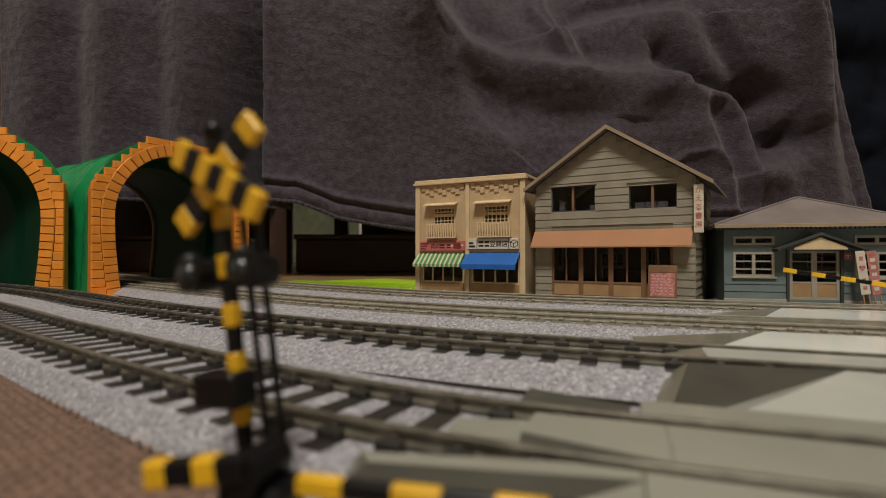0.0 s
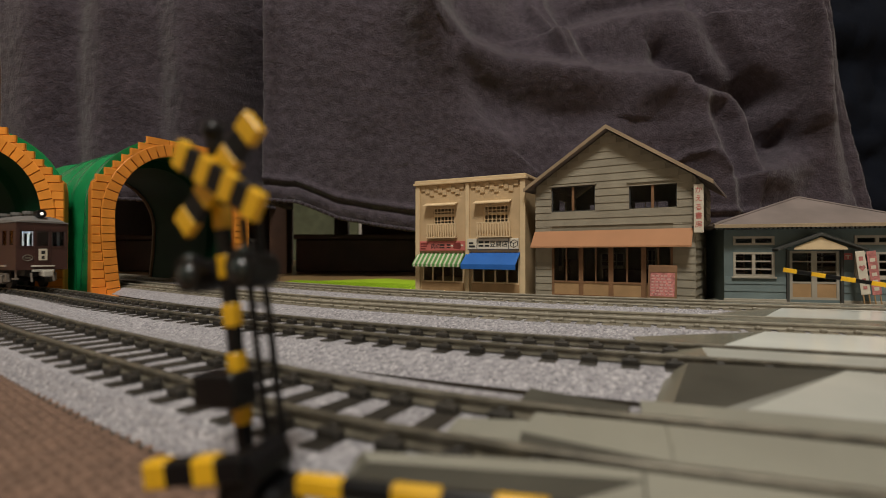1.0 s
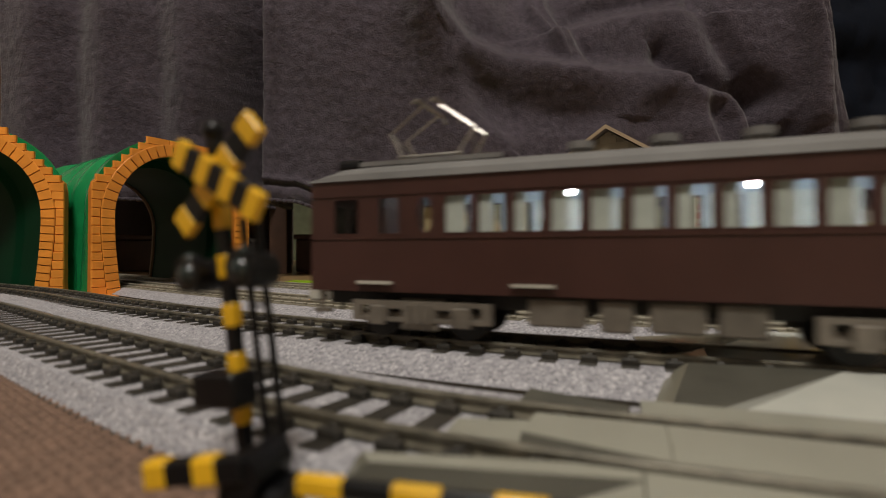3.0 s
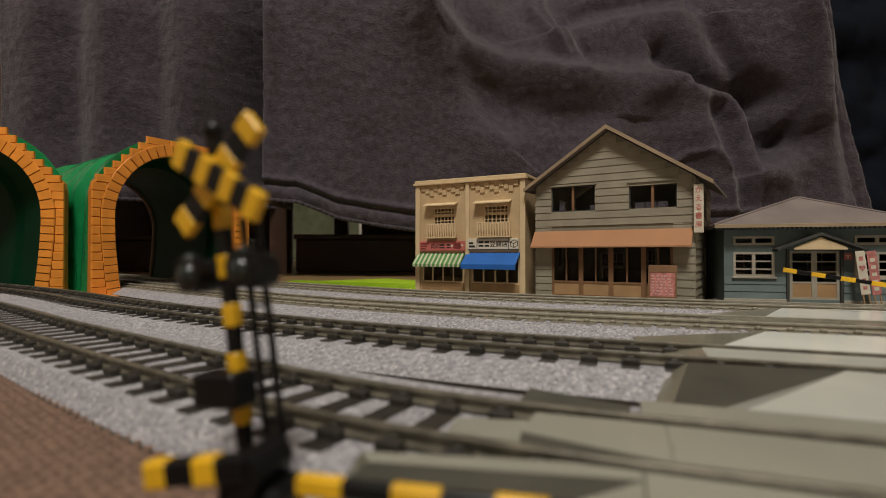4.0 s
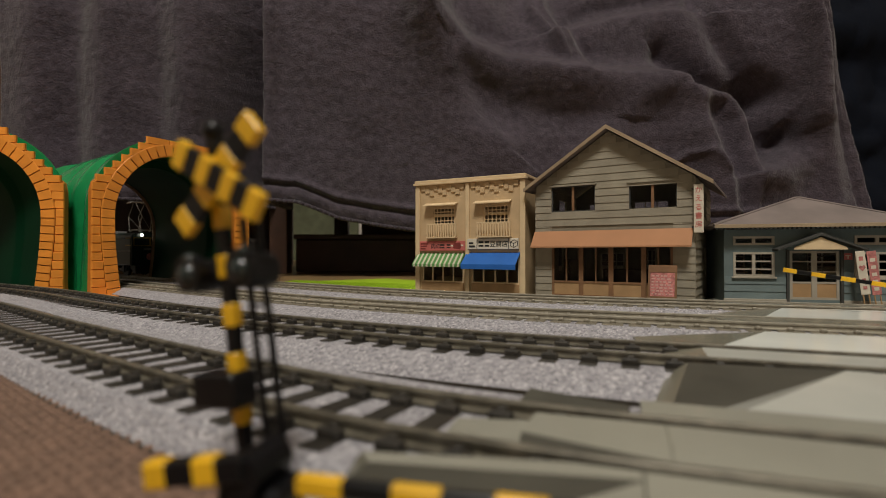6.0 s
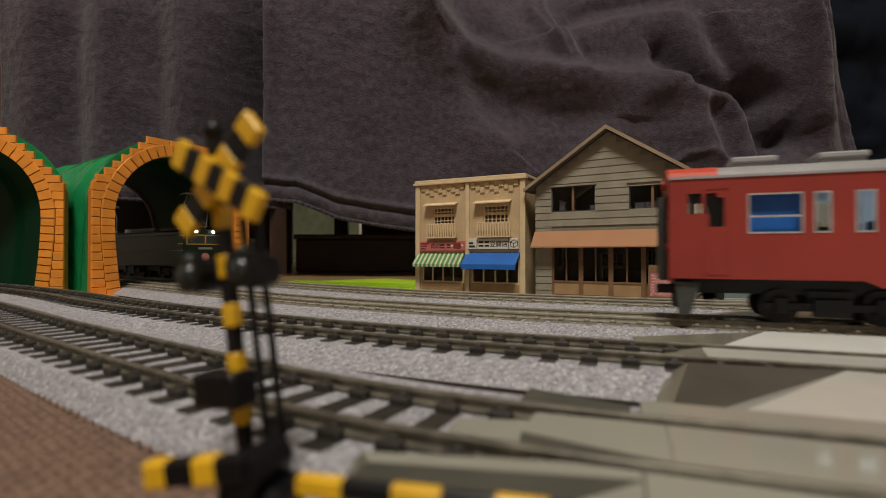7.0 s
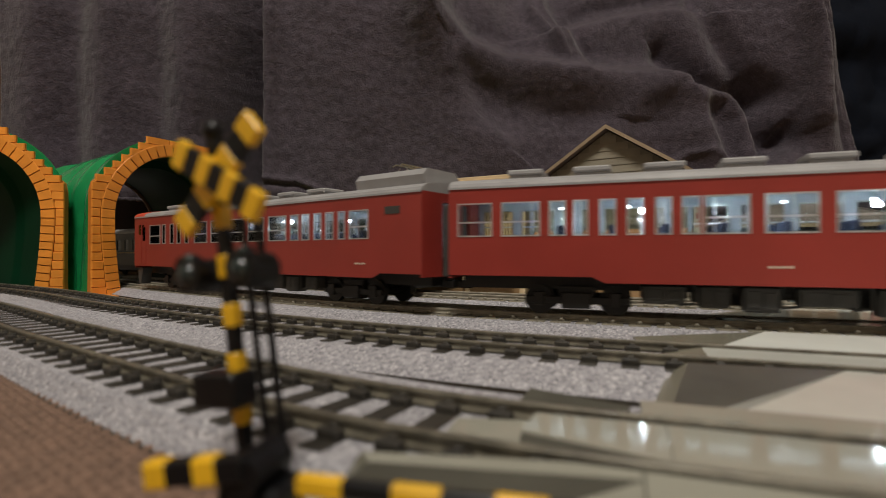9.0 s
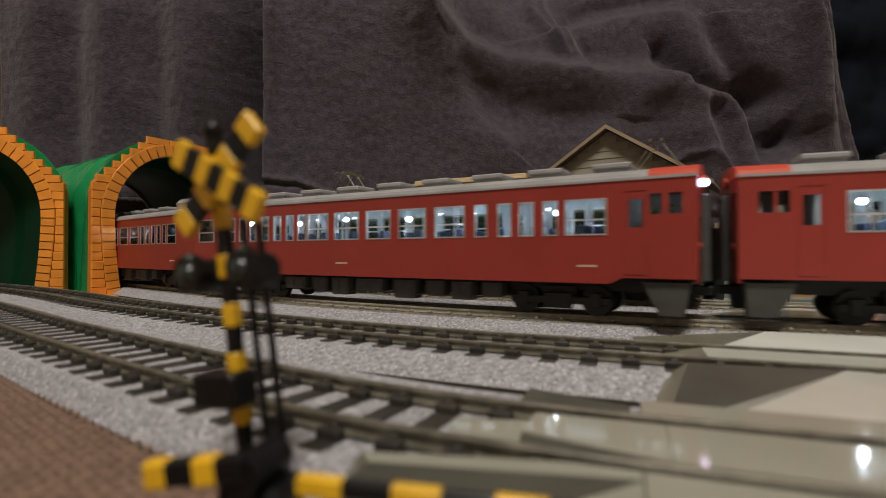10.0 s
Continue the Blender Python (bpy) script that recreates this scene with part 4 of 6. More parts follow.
def gable_house():
    t = thing("book_shop_house", at(55.0, 302, 4, -33), "grey weatherboarded gable house with a tan awning", "house")
    W, D, EZ, AZ = 85.0, 72.0, 68.6, 92.5
    holes = [(9.9, 35.2, 49.2, 63.6), (53.4, 77.0, 48.4, 62.8), (10, 75, 0.8, 31)]

    def gable(z):
        k = max(0, (z - EZ + 4) / (AZ - EZ + 4)) * W / 2
        return (k, W - k)

    so = wall(Solid(), 0, W, 0, EZ - 4, 0, 1.5, holes)
    front = part("front_wall", so, BOARD_JOINT, t, "grey weatherboarded gable wall")
    part("gable_wall", Solid().prism([(0.02, EZ - 4), (W - .02, EZ - 4), (W / 2, AZ)], 0, 1.5, "y"), BOARD_JOINT, front)
    boards(front, 0, W, 41, AZ - 1, 0, BOARDING, 4.05, holes, gable=gable)
    boards(front, 0, 10, 0, 41, 0, BOARDING, 4.05)
    boards(front, 75, W, 0, 41, 0, BOARDING, 4.05)
    side_holes = [(8, 15, 46, 60), (36, 50, 46, 60), (34, 44, 14, 30)]
    for nm, x0, x1 in (("side_wall", W - 1.5, W), ("side_wall", 0, 1.5)):
        so = Solid()
        for a, b, c, d in ((1.5, 8, 0, EZ - 4), (8, 15, 0, 46), (8, 15, 60, EZ - 4), (15, 34, 0, EZ - 4), (34, 44, 0, 14), (34, 44, 30, 46), (34, 50, 60, EZ - 4), (44, 50, 0, 46), (34, 36, 46, 60), (50, D, 0, EZ - 4)):
            so.box(x0, x1, a, b, c, d)
        sw = part(nm, so, BOARD_JOINT, t)
        if x0 > 1:
            boards(sw, 0, D, 0, EZ - 4.6, W, BOARDING, 4.05, side_holes, "side")
            part("side_window", Solid().box(W - 1, W + .9, 8, 15, 46, 47).box(W - 1, W + .9, 8, 15, 59, 60).box(W - 1, W + .9, 7, 8, 46, 60).box(W - 1, W + .9, 15, 16, 46, 60).box(W - 1, W + .6, 11.2, 11.9, 47, 59), WHITE_FRAME, sw)
    back = [(10, 24, 46, 60), (40, 62, 46, 60), (18, 34, 8, 26), (46, 54, 6, 28)]
    so = wall(Solid(), 1.5, W - 1.5, 0, EZ - 4, D - 1.5, D, back)
    so.prism([(1.5, EZ - 4), (W - 1.5, EZ - 4), (W / 2, AZ - 1)], D - 1.5, D, "y")
    bw = part("back_wall", so, BOARD_JOINT, t)
    for a, b, c, d in back:
        part("back_window", lattice(a, b, c, d, 3, 3, D - 1.2, D - .4, 0.6, 0.8), WHITE_FRAME, bw)
    part("upper_floor", Solid().box(1.5, W - 1.5, 1.5, D - 1.5, 38, 39.2), DARK_WOOD, t)
    for sgn in (-1, 1):
        c = W / 2
        run = W / 2 + (5.5 if sgn < 0 else 9.0)
        drop = (AZ - EZ + 4) / (W / 2) * run
        so = Solid().prism([(c, AZ + 2.2), (c + sgn * run, AZ + 2.2 - drop), (c + sgn * run, AZ + 0.8 - drop), (c, AZ + 0.8)], -5, D + 4, "y")
        r = part("roof_slope", so, ROOF_GREY, t, "mauve-grey roof slope with tan barge board")
        so = Solid().prism([(c, AZ + 2.5), (c + sgn * run, AZ + 2.5 - drop), (c + sgn * run, AZ + 0.4 - drop), (c, AZ + 0.4)], -5.8, -5.0, "y")
        part("barge_board", so, ROOF_TRIM, r)
    for u0, u1, z0, z1 in holes[:2]:
        win = part("window", lattice(u0, u1, z0, z1, 1, 1, 0.2, 1.2, 1.1, 0.6), DARK_TRIM, t, "dark framed two-light window")
        part("mullion", Solid().box((u0 + u1) / 2 - .7, (u0 + u1) / 2 + .7, 0.1, 1.1, z0 + .6, z1 - .6), BROWN_FRAME, win, "brown wooden mullion")
        part("pane", Solid().box(u0 + .8, u1 - .8, 0.7, 0.78, z0 + .8, z1 - .8), GLASS, win)
        part("lintel", Solid().box(u0 - 1, u1 + 1, -1.2, 0, z1, z1 + 1, .1), BOARDING, win)
    part("awning", Solid().prism([(-0.6, 38.2), (-7.0, 29.4), (-7.0, 28.6), (-6.6, 28.6), (-0.6, 37.4)], -0.4, W - 0.6, "x"), AWNING_TAN, t, "plain orange-tan canvas awning")
    us = [10, 27.0, 43.6, 60.6, 75]
    for i in range(4):
        a, b = us[i], us[i + 1]
        d = part("sliding_door", lattice(a, b, 0.8, 31, 1, 1, 0.2, 1.3, 1.0, 1.3), BROWN_FRAME, t, "brown wooden sliding shop door")
        m = (a + b) / 2
        part("mullion", Solid().box(m - .4, m + .4, 0.3, 1.2, 9.5, 29.7), BROWN_FRAME, d)
        part("kick_panel", Solid().box(a + 1.3, b - 1.3, 0.5, 1.1, 2.0, 8.8), TAN_PANEL, d)
        part("rail", Solid().box(a + 1.3, b - 1.3, 0.15, 1.35, 8.8, 9.8), BROWN_FRAME, d)
        part("pane", Solid().box(a + 1.3, b - 1.3, 0.7, 0.78, 9.8, 29.7), GLASS, d)
    part("bookshelf", Solid().box(10, 14, 20, 50, 0, 22, .3).box(30, 56, 34, 38, 0, 16, .3), DARK_WOOD, t)
    s = part("hanging_sign", Solid().box(85.0, 89.4, -3.2, -2.2, 35.6, 59.8, 0.2), SIGN_WHITE, t, "white upright shop sign with brown lettering")
    letters("かえる書房", 85.5, -3.24, 55.6, 3.5, SIGN_RED, s, upright=True)
    part("bracket", Solid().box(84, 86, -2.2, 0.5, 57, 58).box(84, 86, -2.2, .5, 38, 39), DARK_TRIM, s)
    return t


def notice_board():
    c, s_ = math.cos(math.radians(-33)), math.sin(math.radians(-33))
    u, v = 70.6, -6.5
    t = thing("notice_board", at(55.0 + u * c - v * s_, 302 + u * s_ + v * c, 4, -33), "brown wooden stand board with a pink poster", "notice board")
    m = pose(0, 0, 0, -9)
    so = Solid()
    so.box(-6.8, -5.9, 0, 0.9, 0, 19.6).box(5.9, 6.8, 0, 0.9, 0, 19.6).box(-5.9, 5.9, 0, 0.9, 15.8, 19.6).box(-5.9, 5.9, 0, 0.9, 2.6, 3.6)
    part("frame", so.moved(m), BROWN_FRAME, t)
    part("poster", Solid().box(-5.8, 5.8, 0.15, 0.5, 3.6, 15.8).moved(m), SIGN_PINK, t, "pink mottled poster")
    rng, so = random.Random(3), Solid()
    for k in range(7):
        u = -5.2
        while u < 4.2:
            w = 0.5 + rng.random() * 1.3
            so.box(u, min(u + w, 5.2), 0.1, 0.15, 4.4 + 1.55 * k, 5.1 + 1.55 * k)
            u += w + 0.5 + rng.random() * 0.6
    part("lettering", so.moved(m), POSTER_PALE, t)
    for x in (-5.8, 5.8):
        part("prop", Solid().rod((x, 3.2, 15), (x, 7.5, 0), 0.4, 6), BROWN_FRAME, t)


def station():
    t = thing("station_building", at(144.4, 262, 5, -15), "blue-grey wooden station with hipped roof and small porch", "station")
    W, D, H = 81.0, 52.0, 37.5
    holes = [(4.2, 22.8, 12.6, 25), (4.2, 22.8, 28.5, 33), (29.6, 50.8, 1.4, 25.6), (57, 75.6, 12.6, 25), (57, 75.6, 28.5, 33)]
    f = part("front_wall", wall(Solid(), 0, W, 0, H, 0, 1.4, holes), BLUE_WALL, t, "blue-grey plank wall")
    boards(f, 0, 29, 1.4, 12.6, 0, BLUE_WALL, 3.7)
    boards(f, 51.4, W, 1.4, 12.6, 0, BLUE_WALL, 3.7)
    part("plinth", Solid().box(-0.4, 29.4, -1.2, 0, 0, 1.4, .1).box(51, W + .4, -1.2, 0, 0, 1.4, .1), WHITE_FRAME, t)
    for a, b in ((0, 1.4), (W - 1.4, W)):
        part("side_wall", Solid().box(a, b, 1.4, D, 0, H), BLUE_WALL, t)
    bw = part("back_wall", wall(Solid(), 1.4, W - 1.4, 0, H, D - 1.4, D, [(8, 24, 12, 26), (32, 48, 8, 26), (56, 72, 12, 26)]), BLUE_WALL, t)
    for a in (8, 32, 56):
        part("back_window", lattice(a, a + 16, 12, 26, 2, 4, D - 1.1, D - .3, 0.7, 0.9), WHITE_FRAME, bw)
    for u0, u1, z0, z1 in (holes[0], holes[1], holes[3], holes[4]):
        big = z1 - z0 > 8
        win = part("window", lattice(u0, u1, z0, z1, 2, 1, -0.6, 1.0, 1.5, 1.1), WHITE_FRAME, t, "pale painted window frame")
        if big:
            part("glazing_bar", Solid().box(u0 + 1, u1 - 1, 0.1, 0.8, z0 + 3.4, z0 + 4.1).box(u0 + 1, u1 - 1, 0.1, 0.8, z0 + 7.4, z0 + 8.1), WHITE_FRAME, win)
            part("sill", Solid().box(u0 - .8, u1 + .8, -1.4, 0, z0 - 0.9, z0, .1), WHITE_FRAME, win)
        part("pane", Solid().box(u0 + 1, u1 - 1, 0.4, 0.48, z0 + 1, z1 - 1), GLASS, win)
    for a, b in ((29.6, 40.2), (40.2, 50.8)):
        d = part("door", lattice(a, b, 1.4, 25.6, 1, 1, 0.0, 1.0, 1.0, 1.2), WHITE_FRAME, t, "pale framed glazed door")
        part("door_panel", Solid().box(a + 1.2, b - 1.2, 0.3, 0.8, 2.6, 9.4), TAN_PANEL, d)
        part("glazing_bar", Solid().box(a + 1.2, b - 1.2, 0.1, 0.9, 9.4, 10.3).box(a + 1.2, b - 1.2, 0.3, 0.8, 15, 15.5).box(a + 1.2, b - 1.2, .3, .8, 20, 20.5), WHITE_FRAME, d)
        part("pane", Solid().box(a + 1.2, b - 1.2, 0.5, 0.58, 10.3, 24.4), GLASS, d)
    # hipped roof with eaves
    e, r0, r1, zt = 6.0, 39.4, 41.6, 54.0
    zb = H + 1.2
    vs = [(-e, -e, zb), (W + e, -e, zb), (W + e, D + e, zb), (-e, D + e, zb), (r0, D / 2 - 6, zt), (r1, D / 2 - 6, zt),
          (-e, -e, zb - 1.4), (W + e, -e, zb - 1.4), (W + e, D + e, zb - 1.4), (-e, D + e, zb - 1.4)]
    so = Solid().add(vs, [(0, 1, 5, 4), (1, 2, 5), (2, 3, 4, 5), (3, 0, 4), (0, 6, 7, 1), (1, 7, 8, 2), (2, 8, 9, 3), (3, 9, 6, 0), (6, 9, 8, 7)])
    roof = part("roof", so, ROOF_GREY, t, "worn mauve-grey hipped roof")
    for p, q in (((-e, -e, zb), (r0, D / 2 - 6, zt)), ((W + e, -e, zb), (r1, D / 2 - 6, zt)), ((r0, D / 2 - 6, zt), (r1, D / 2 - 6, zt))):
        part("ridge_tile", Solid().rod(p, q, 0.7, 6), ROOF_GREY, roof)
    part("eaves_board", Solid().box(-e + .4, W + e - .4, -e - .5, -e, zb - 1.6, zb + .2, .1), ROOF_TRIM, roof)
    ridge = Solid()
    for i in range(46):
        u = -e + 1 + i * 2.0
        ridge.box(u, u + 1.1, -e - .3, -e + 6, zb - 2.3, zb - 1.6)
    part("rafter_ends", ridge, DARK_TRIM, roof)
    porch = part("porch_roof", Solid().prism([(22, 26.6), (40.4, 34.4), (59.6, 26.6), (59.6, 25.6), (40.4, 33), (22, 25.6)], -8, 0, "y"), DARK_TRIM, t, "dark little gabled porch roof")
    part("pediment", Solid().prism([(29, 26.2), (51.6, 26.2), (51, 27.4), (40.4, 32.2), (29.6, 27.4)], -7, -6.4, "y"), CREAM_LIGHT, porch, "cream porch gable board")
    for u in (28.4, 51.6):
        part("post", Solid().box(u - .6, u + .6, -1.4, -.2, 0, 26), DARK_TRIM, porch)
    s = part("wall_sign", Solid().box(52.2, 56, -.8, 0, 21.2, 24.4, .1), SIGN_RED, t, "small red and white wall sign")
    part("mark", Solid().box(53, 55.2, -.9, -.8, 23, 23.4).box(53.9, 54.3, -.9, -.8, 21.8, 23), SIGN_WHITE, s)
    return t


def banners():
    c, s_ = math.cos(math.radians(-15)), math.sin(math.radians(-15))
    for u, mat, ink, lean, lab in ((58.9, SIGN_WHITE, SIGN_PINK, -7, "white leaning banner with a red heart and bars"), (63.4, SIGN_PINK, SIGN_WHITE, -7, "pink-red leaning banner with pale bars")):
        v = -7.5
        t = thing("banner", at(144.4 + u * c - v * s_, 262 + u * s_ + v * c, 5, -15), lab, "banner", "banners")
        m = pose(0, 0, 0, 0, lean, 0)
        part("cloth", Solid().box(-1.9, 1.9, -.3, .1, 5, 25.6, .1).moved(m), mat, t)
        so = Solid()
        for k in range(5):
            so.box(-1.0, 1.0, -.4, -.3, 7 + k * 3.4, 8.6 + k * 3.4)
        if mat is SIGN_WHITE:
            so = Solid().prism([(0, 16), (1.4, 17.8), (.8, 19), (0, 18.3), (-.8, 19), (-1.4, 17.8)], -.4, -.3, "y").box(-.8, .8, -.4, -.3, 7.5, 9).box(-.8, .8, -.4, -.3, 11, 12.6).box(-.8, .8, -.4, -.3, 21, 23)
        part("print", so.moved(m), ink, t)
        for x in (-1.3, 1.0):
            part("stake", Solid().box(x, x + .5, -.1, .3, 0, 5.2).moved(m), TAN_PANEL, t)


def base_board():
    t = thing("base_board", at(0, 0), "thin grey-brown board under the house and station", "board")
    part("board", Solid().prism([(51, 299), (154, 264), (330, 214), (420, 300), (90, 400), (56, 345)], 0, 4, "z"), PLATE, t)
    b2 = thing("base_board", at(0, 0), "thin pale board under the station", "board")
    part("board", Solid().prism([(143, 268), (142, 258), (235, 233), (260, 310), (160, 330)], 4, 5, "z"), PLATE, b2)


SIGN_PINK = material("pink_poster", (0.60, 0.22, 0.20), 0.7, scale=700, vary=0.3, bump=0.0)
POSTER_PALE = material("pale_rose_print", (0.62, 0.38, 0.33), 0.7, scale=500, bump=0.0)
strip = thing("platform", at(0, 0), "low olive-grey platform strip along the rear track", "platform")
part("slab", sweep(TRACK_4, 120, 545, [(16.4, 0), (16.4, 4.4), (17.0, 4.8), (33.0, 4.8), (33.4, 4.4), (33.4, 0)]), PLATE, strip)
shop_building()
gable_house()
notice_board()
base_board()
station()
banners()
tunnel(-207, 401, 58, 0.0, 117, "orange brick-fronted green toy tunnel over two tracks")
tunnel(-328, 349, 8, -1.28, 92, "orange brick-fronted green toy tunnel with dark inside")


# ---- crossing signals ----
def banded(name, parent, p, q, w, h, n, first=0, label=""):
    """A black bar from p to q that carries yellow bands, each a piece of its own."""
    p, q = Vector(p), Vector(q)
    d = (q - p) / n
    t = d.to_track_quat("X", "Z").to_matrix()

    def seg(i0, i1, grow):
        b = Solid().box(0, d.length * (i1 - i0), -w / 2 - grow, w / 2 + grow, -h / 2 - grow, h / 2 + grow, min(w, h) * 0.14)
        b.v = [tuple(p + d * i0 + t @ Vector(v)) for v in b.v]
        return b

    bar = part(name, seg(0.02, n - 0.02, 0), BLACK, parent, label)
    for i in range(n):
        if (i + first) % 2 == 0:
            part("yellow_band", seg(i, i + 1, 0.09), YELLOW, bar)
    return bar


def crossing_signal():
    t = thing("crossing_signal", at(-21.2, 57, 0) @ pose(0, 0, 0, 0, -6.0, 0) @ pose(0, 0, 0, 0, 0, -27), "yellow and black crossing signal with crossbuck and lamps", "crossing signal")
    banded("pole", t, (0, 0, 4.6), (0, 0, 42.82), 1.45, 1.45, 14, 0, "black pole with yellow bands")
    part("cap", Solid().ball((0, 0, 43.0), 1.25), BLACK, t, smooth=True)
    for a, b in (((-4.6, -1.6, 32.6), (8.1, -1.6, 42.2)), ((-3.1, -2.4, 40.9), (8.4, -2.4, 33.0))):
        banded("crossbuck_board", t, a, b, 0.9, 2.9, 7, 0, "yellow warning board with black bands")
    for x in (-3.6, 4.7):
        lamp = part("lamp_housing", Solid().rod((x, -1.4, 27.0), (x, 1.4, 27.0), 1.9, 18), BLACK, t, "round black flasher lamp")
        part("visor", Solid().rod((x, -2.6, 27.4), (x, -1.4, 27.4), 2.1, 16, 2.1), BLACK, lamp)
        part("lens", Solid().ball((x, -1.9, 27.2), 1.5), SMOKED, lamp, smooth=True)
        part("upper_lens", Solid().ball((x + .5, -2.2, 29.0), 0.7), SMOKED, lamp, smooth=True)
    part("lamp_bar", Solid().rod((-3.6, 0, 27.0), (4.7, 0, 27.0), 0.6, 8), BLACK, t)
    part("bell_box", Solid().box(-4.8, 1.6, -2.4, 1.2, 12.3, 16.2, 0.3), BLACK, t, "black relay box")
    for x in (2.0, 4.4):
        part("ladder_rail", Solid().rod((x, 1.4, 2), (x - .5, 1.4, 33), 0.42, 6), BLACK, t)
    for i in range(9):
        part("rung", Solid().rod((2.0, 1.4, 4 + 3.2 * i), (4.4, 1.4, 4 + 3.2 * i), 0.22, 5), BLACK, t)
    part("base", Solid().box(-2.4, 5.6, -2.4, 2.4, 0, 4.4, .4), BLACK, t)
    return t


def gate(x, y, z, rz, length, label, tilt=0.0, start=0.0, band=5.3, first=0):
    t = thing("crossing_gate", at(x, y, 0, rz), label, "crossing gate", "crossing gates")
    part("machine", Solid().box(-3.4, 3.4, -2.6, 2.6, 0, z - 1.5, .5), BLACK, t, "black gate machine")
    part("pivot", Solid().rod((0, -3.8, z), (0, 2.4, z), 1.9, 14), BLACK, t)
    n = max(6, int(length / band))
    banded("boom", t, (start, -3.4, z), (length, -3.4, z + tilt), 1.1, 1.5, n, first, "thin black boom with yellow bands")
    banded("counterweight", t, (-9.8, -3.4, z - .6), (0.6, -3.4, z + 1.0), 1.8, 2.4, 4, 0, "yellow-banded counterweight arm")
    return t


crossing_signal()
gate(-17.5, 49.6, 8.8, -12.5, 62, "black and yellow crossing gate with lowered boom", -0.2, 5.6, 4.7, 0)
gate(190, 169.5, 12.2, 151.6, 64, "thin yellow and black gate boom before the station", 10.6, 0.0, 4.5, 1)


# ---- the trains; their parts are built over the rail top, the near flank at +y ----
def flank(u0, u1, z0, z1, y0, y1, holes, so=None):
    return wall(so or Solid(), u0, u1, z0, z1, y0, y1, holes)


def bogie(parent, x, half, mat, wheel_r, base, frame_name="bogie", solid=True):
    so = Solid()
    for sy in (-1, 1):
        y = sy * half
        so.box(x - base / 2 - 5, x + base / 2 + 5, min(y, y - sy * 1.6), max(y, y - sy * 1.6), wheel_r * 0.75, wheel_r * 1.25, 0.3)
        so.box(x - 5, x + 5, min(y + sy * .9, y - sy * 1.2), max(y + sy * .9, y - sy * 1.2), wheel_r * 0.45, wheel_r * 1.5, 0.3)
        for dx in (-base / 2, base / 2):
            so.box(x + dx - 2, x + dx + 2, min(y + sy * .7, y - sy), max(y + sy * .7, y - sy), wheel_r * 0.6, wheel_r * 1.55, 0.3)
    so.box(x - 6, x + 6, -half + 1, half - 1, wheel_r * .8, wheel_r * 1.9)
    b = part(frame_name, so, mat, parent)
    for dx in (-base / 2, base / 2):
        w = Solid()
        for sy in (-1, 1):
            w.rod((x + dx, sy * 7.0, wheel_r), (x + dx, sy * 9.6, wheel_r), wheel_r, 18)
        w.rod((x + dx, -7, wheel_r), (x + dx, 7, wheel_r), 1.2, 8)
        part("wheelset", w, CHASSIS, b)
    return b


def pantograph(parent, x, z, high, mat):
    so = Solid()
    for y in (-6, 6):
        so.rod((x - 9, y, z), (x + 9, y, z), 0.45, 6)
        for sx in (-1, 1):
            so.rod((x + sx * 8, y, z), (x + sx * 12, y * .8, z + high * .48), 0.38, 6)
            so.rod((x + sx * 12, y * .8, z + high * .48), (x + sx * 2.4, y * .9, z + high * .95), 0.3, 6)
    for sx in (-1, 1):
        so.rod((x + sx * 8, -7, z), (x + sx * 8, 7, z), 0.45, 6)
        so.rod((x + sx * 8, -6, z), (x + sx * 12, 4.8, z + high * .48), 0.25, 5)
        so.rod((x + sx * 2.4, -9, z + high), (x + sx * 2.4, 9, z + high), 0.5, 6)
        so.rod((x + sx * 2.4, 9, z + high), (x + sx * 2.4, 11.5, z + high - 1.6), 0.4, 6)
        so.rod((x + sx * 2.4, -9, z + high), (x + sx * 2.4, -11.5, z + high - 1.6), 0.4, 6)
    for sx in (-1, 1):
        for sy in (-1, 1):
            so.rod((x + sx * 8, sy * 5, z - 1.8), (x + sx * 8, sy * 5, z), 0.9, 8)
    return part("pantograph", so, mat, parent, "fine wire diamond pantograph")


def roof_profile(half, z0, z1, inset=0.0):
    pts = []
    for i in range(13):
        a = math.pi * i / 12
        pts.append(((half - inset) * math.cos(a), z0 + (z1 - z0) * math.sin(a) ** 0.75))
    return pts


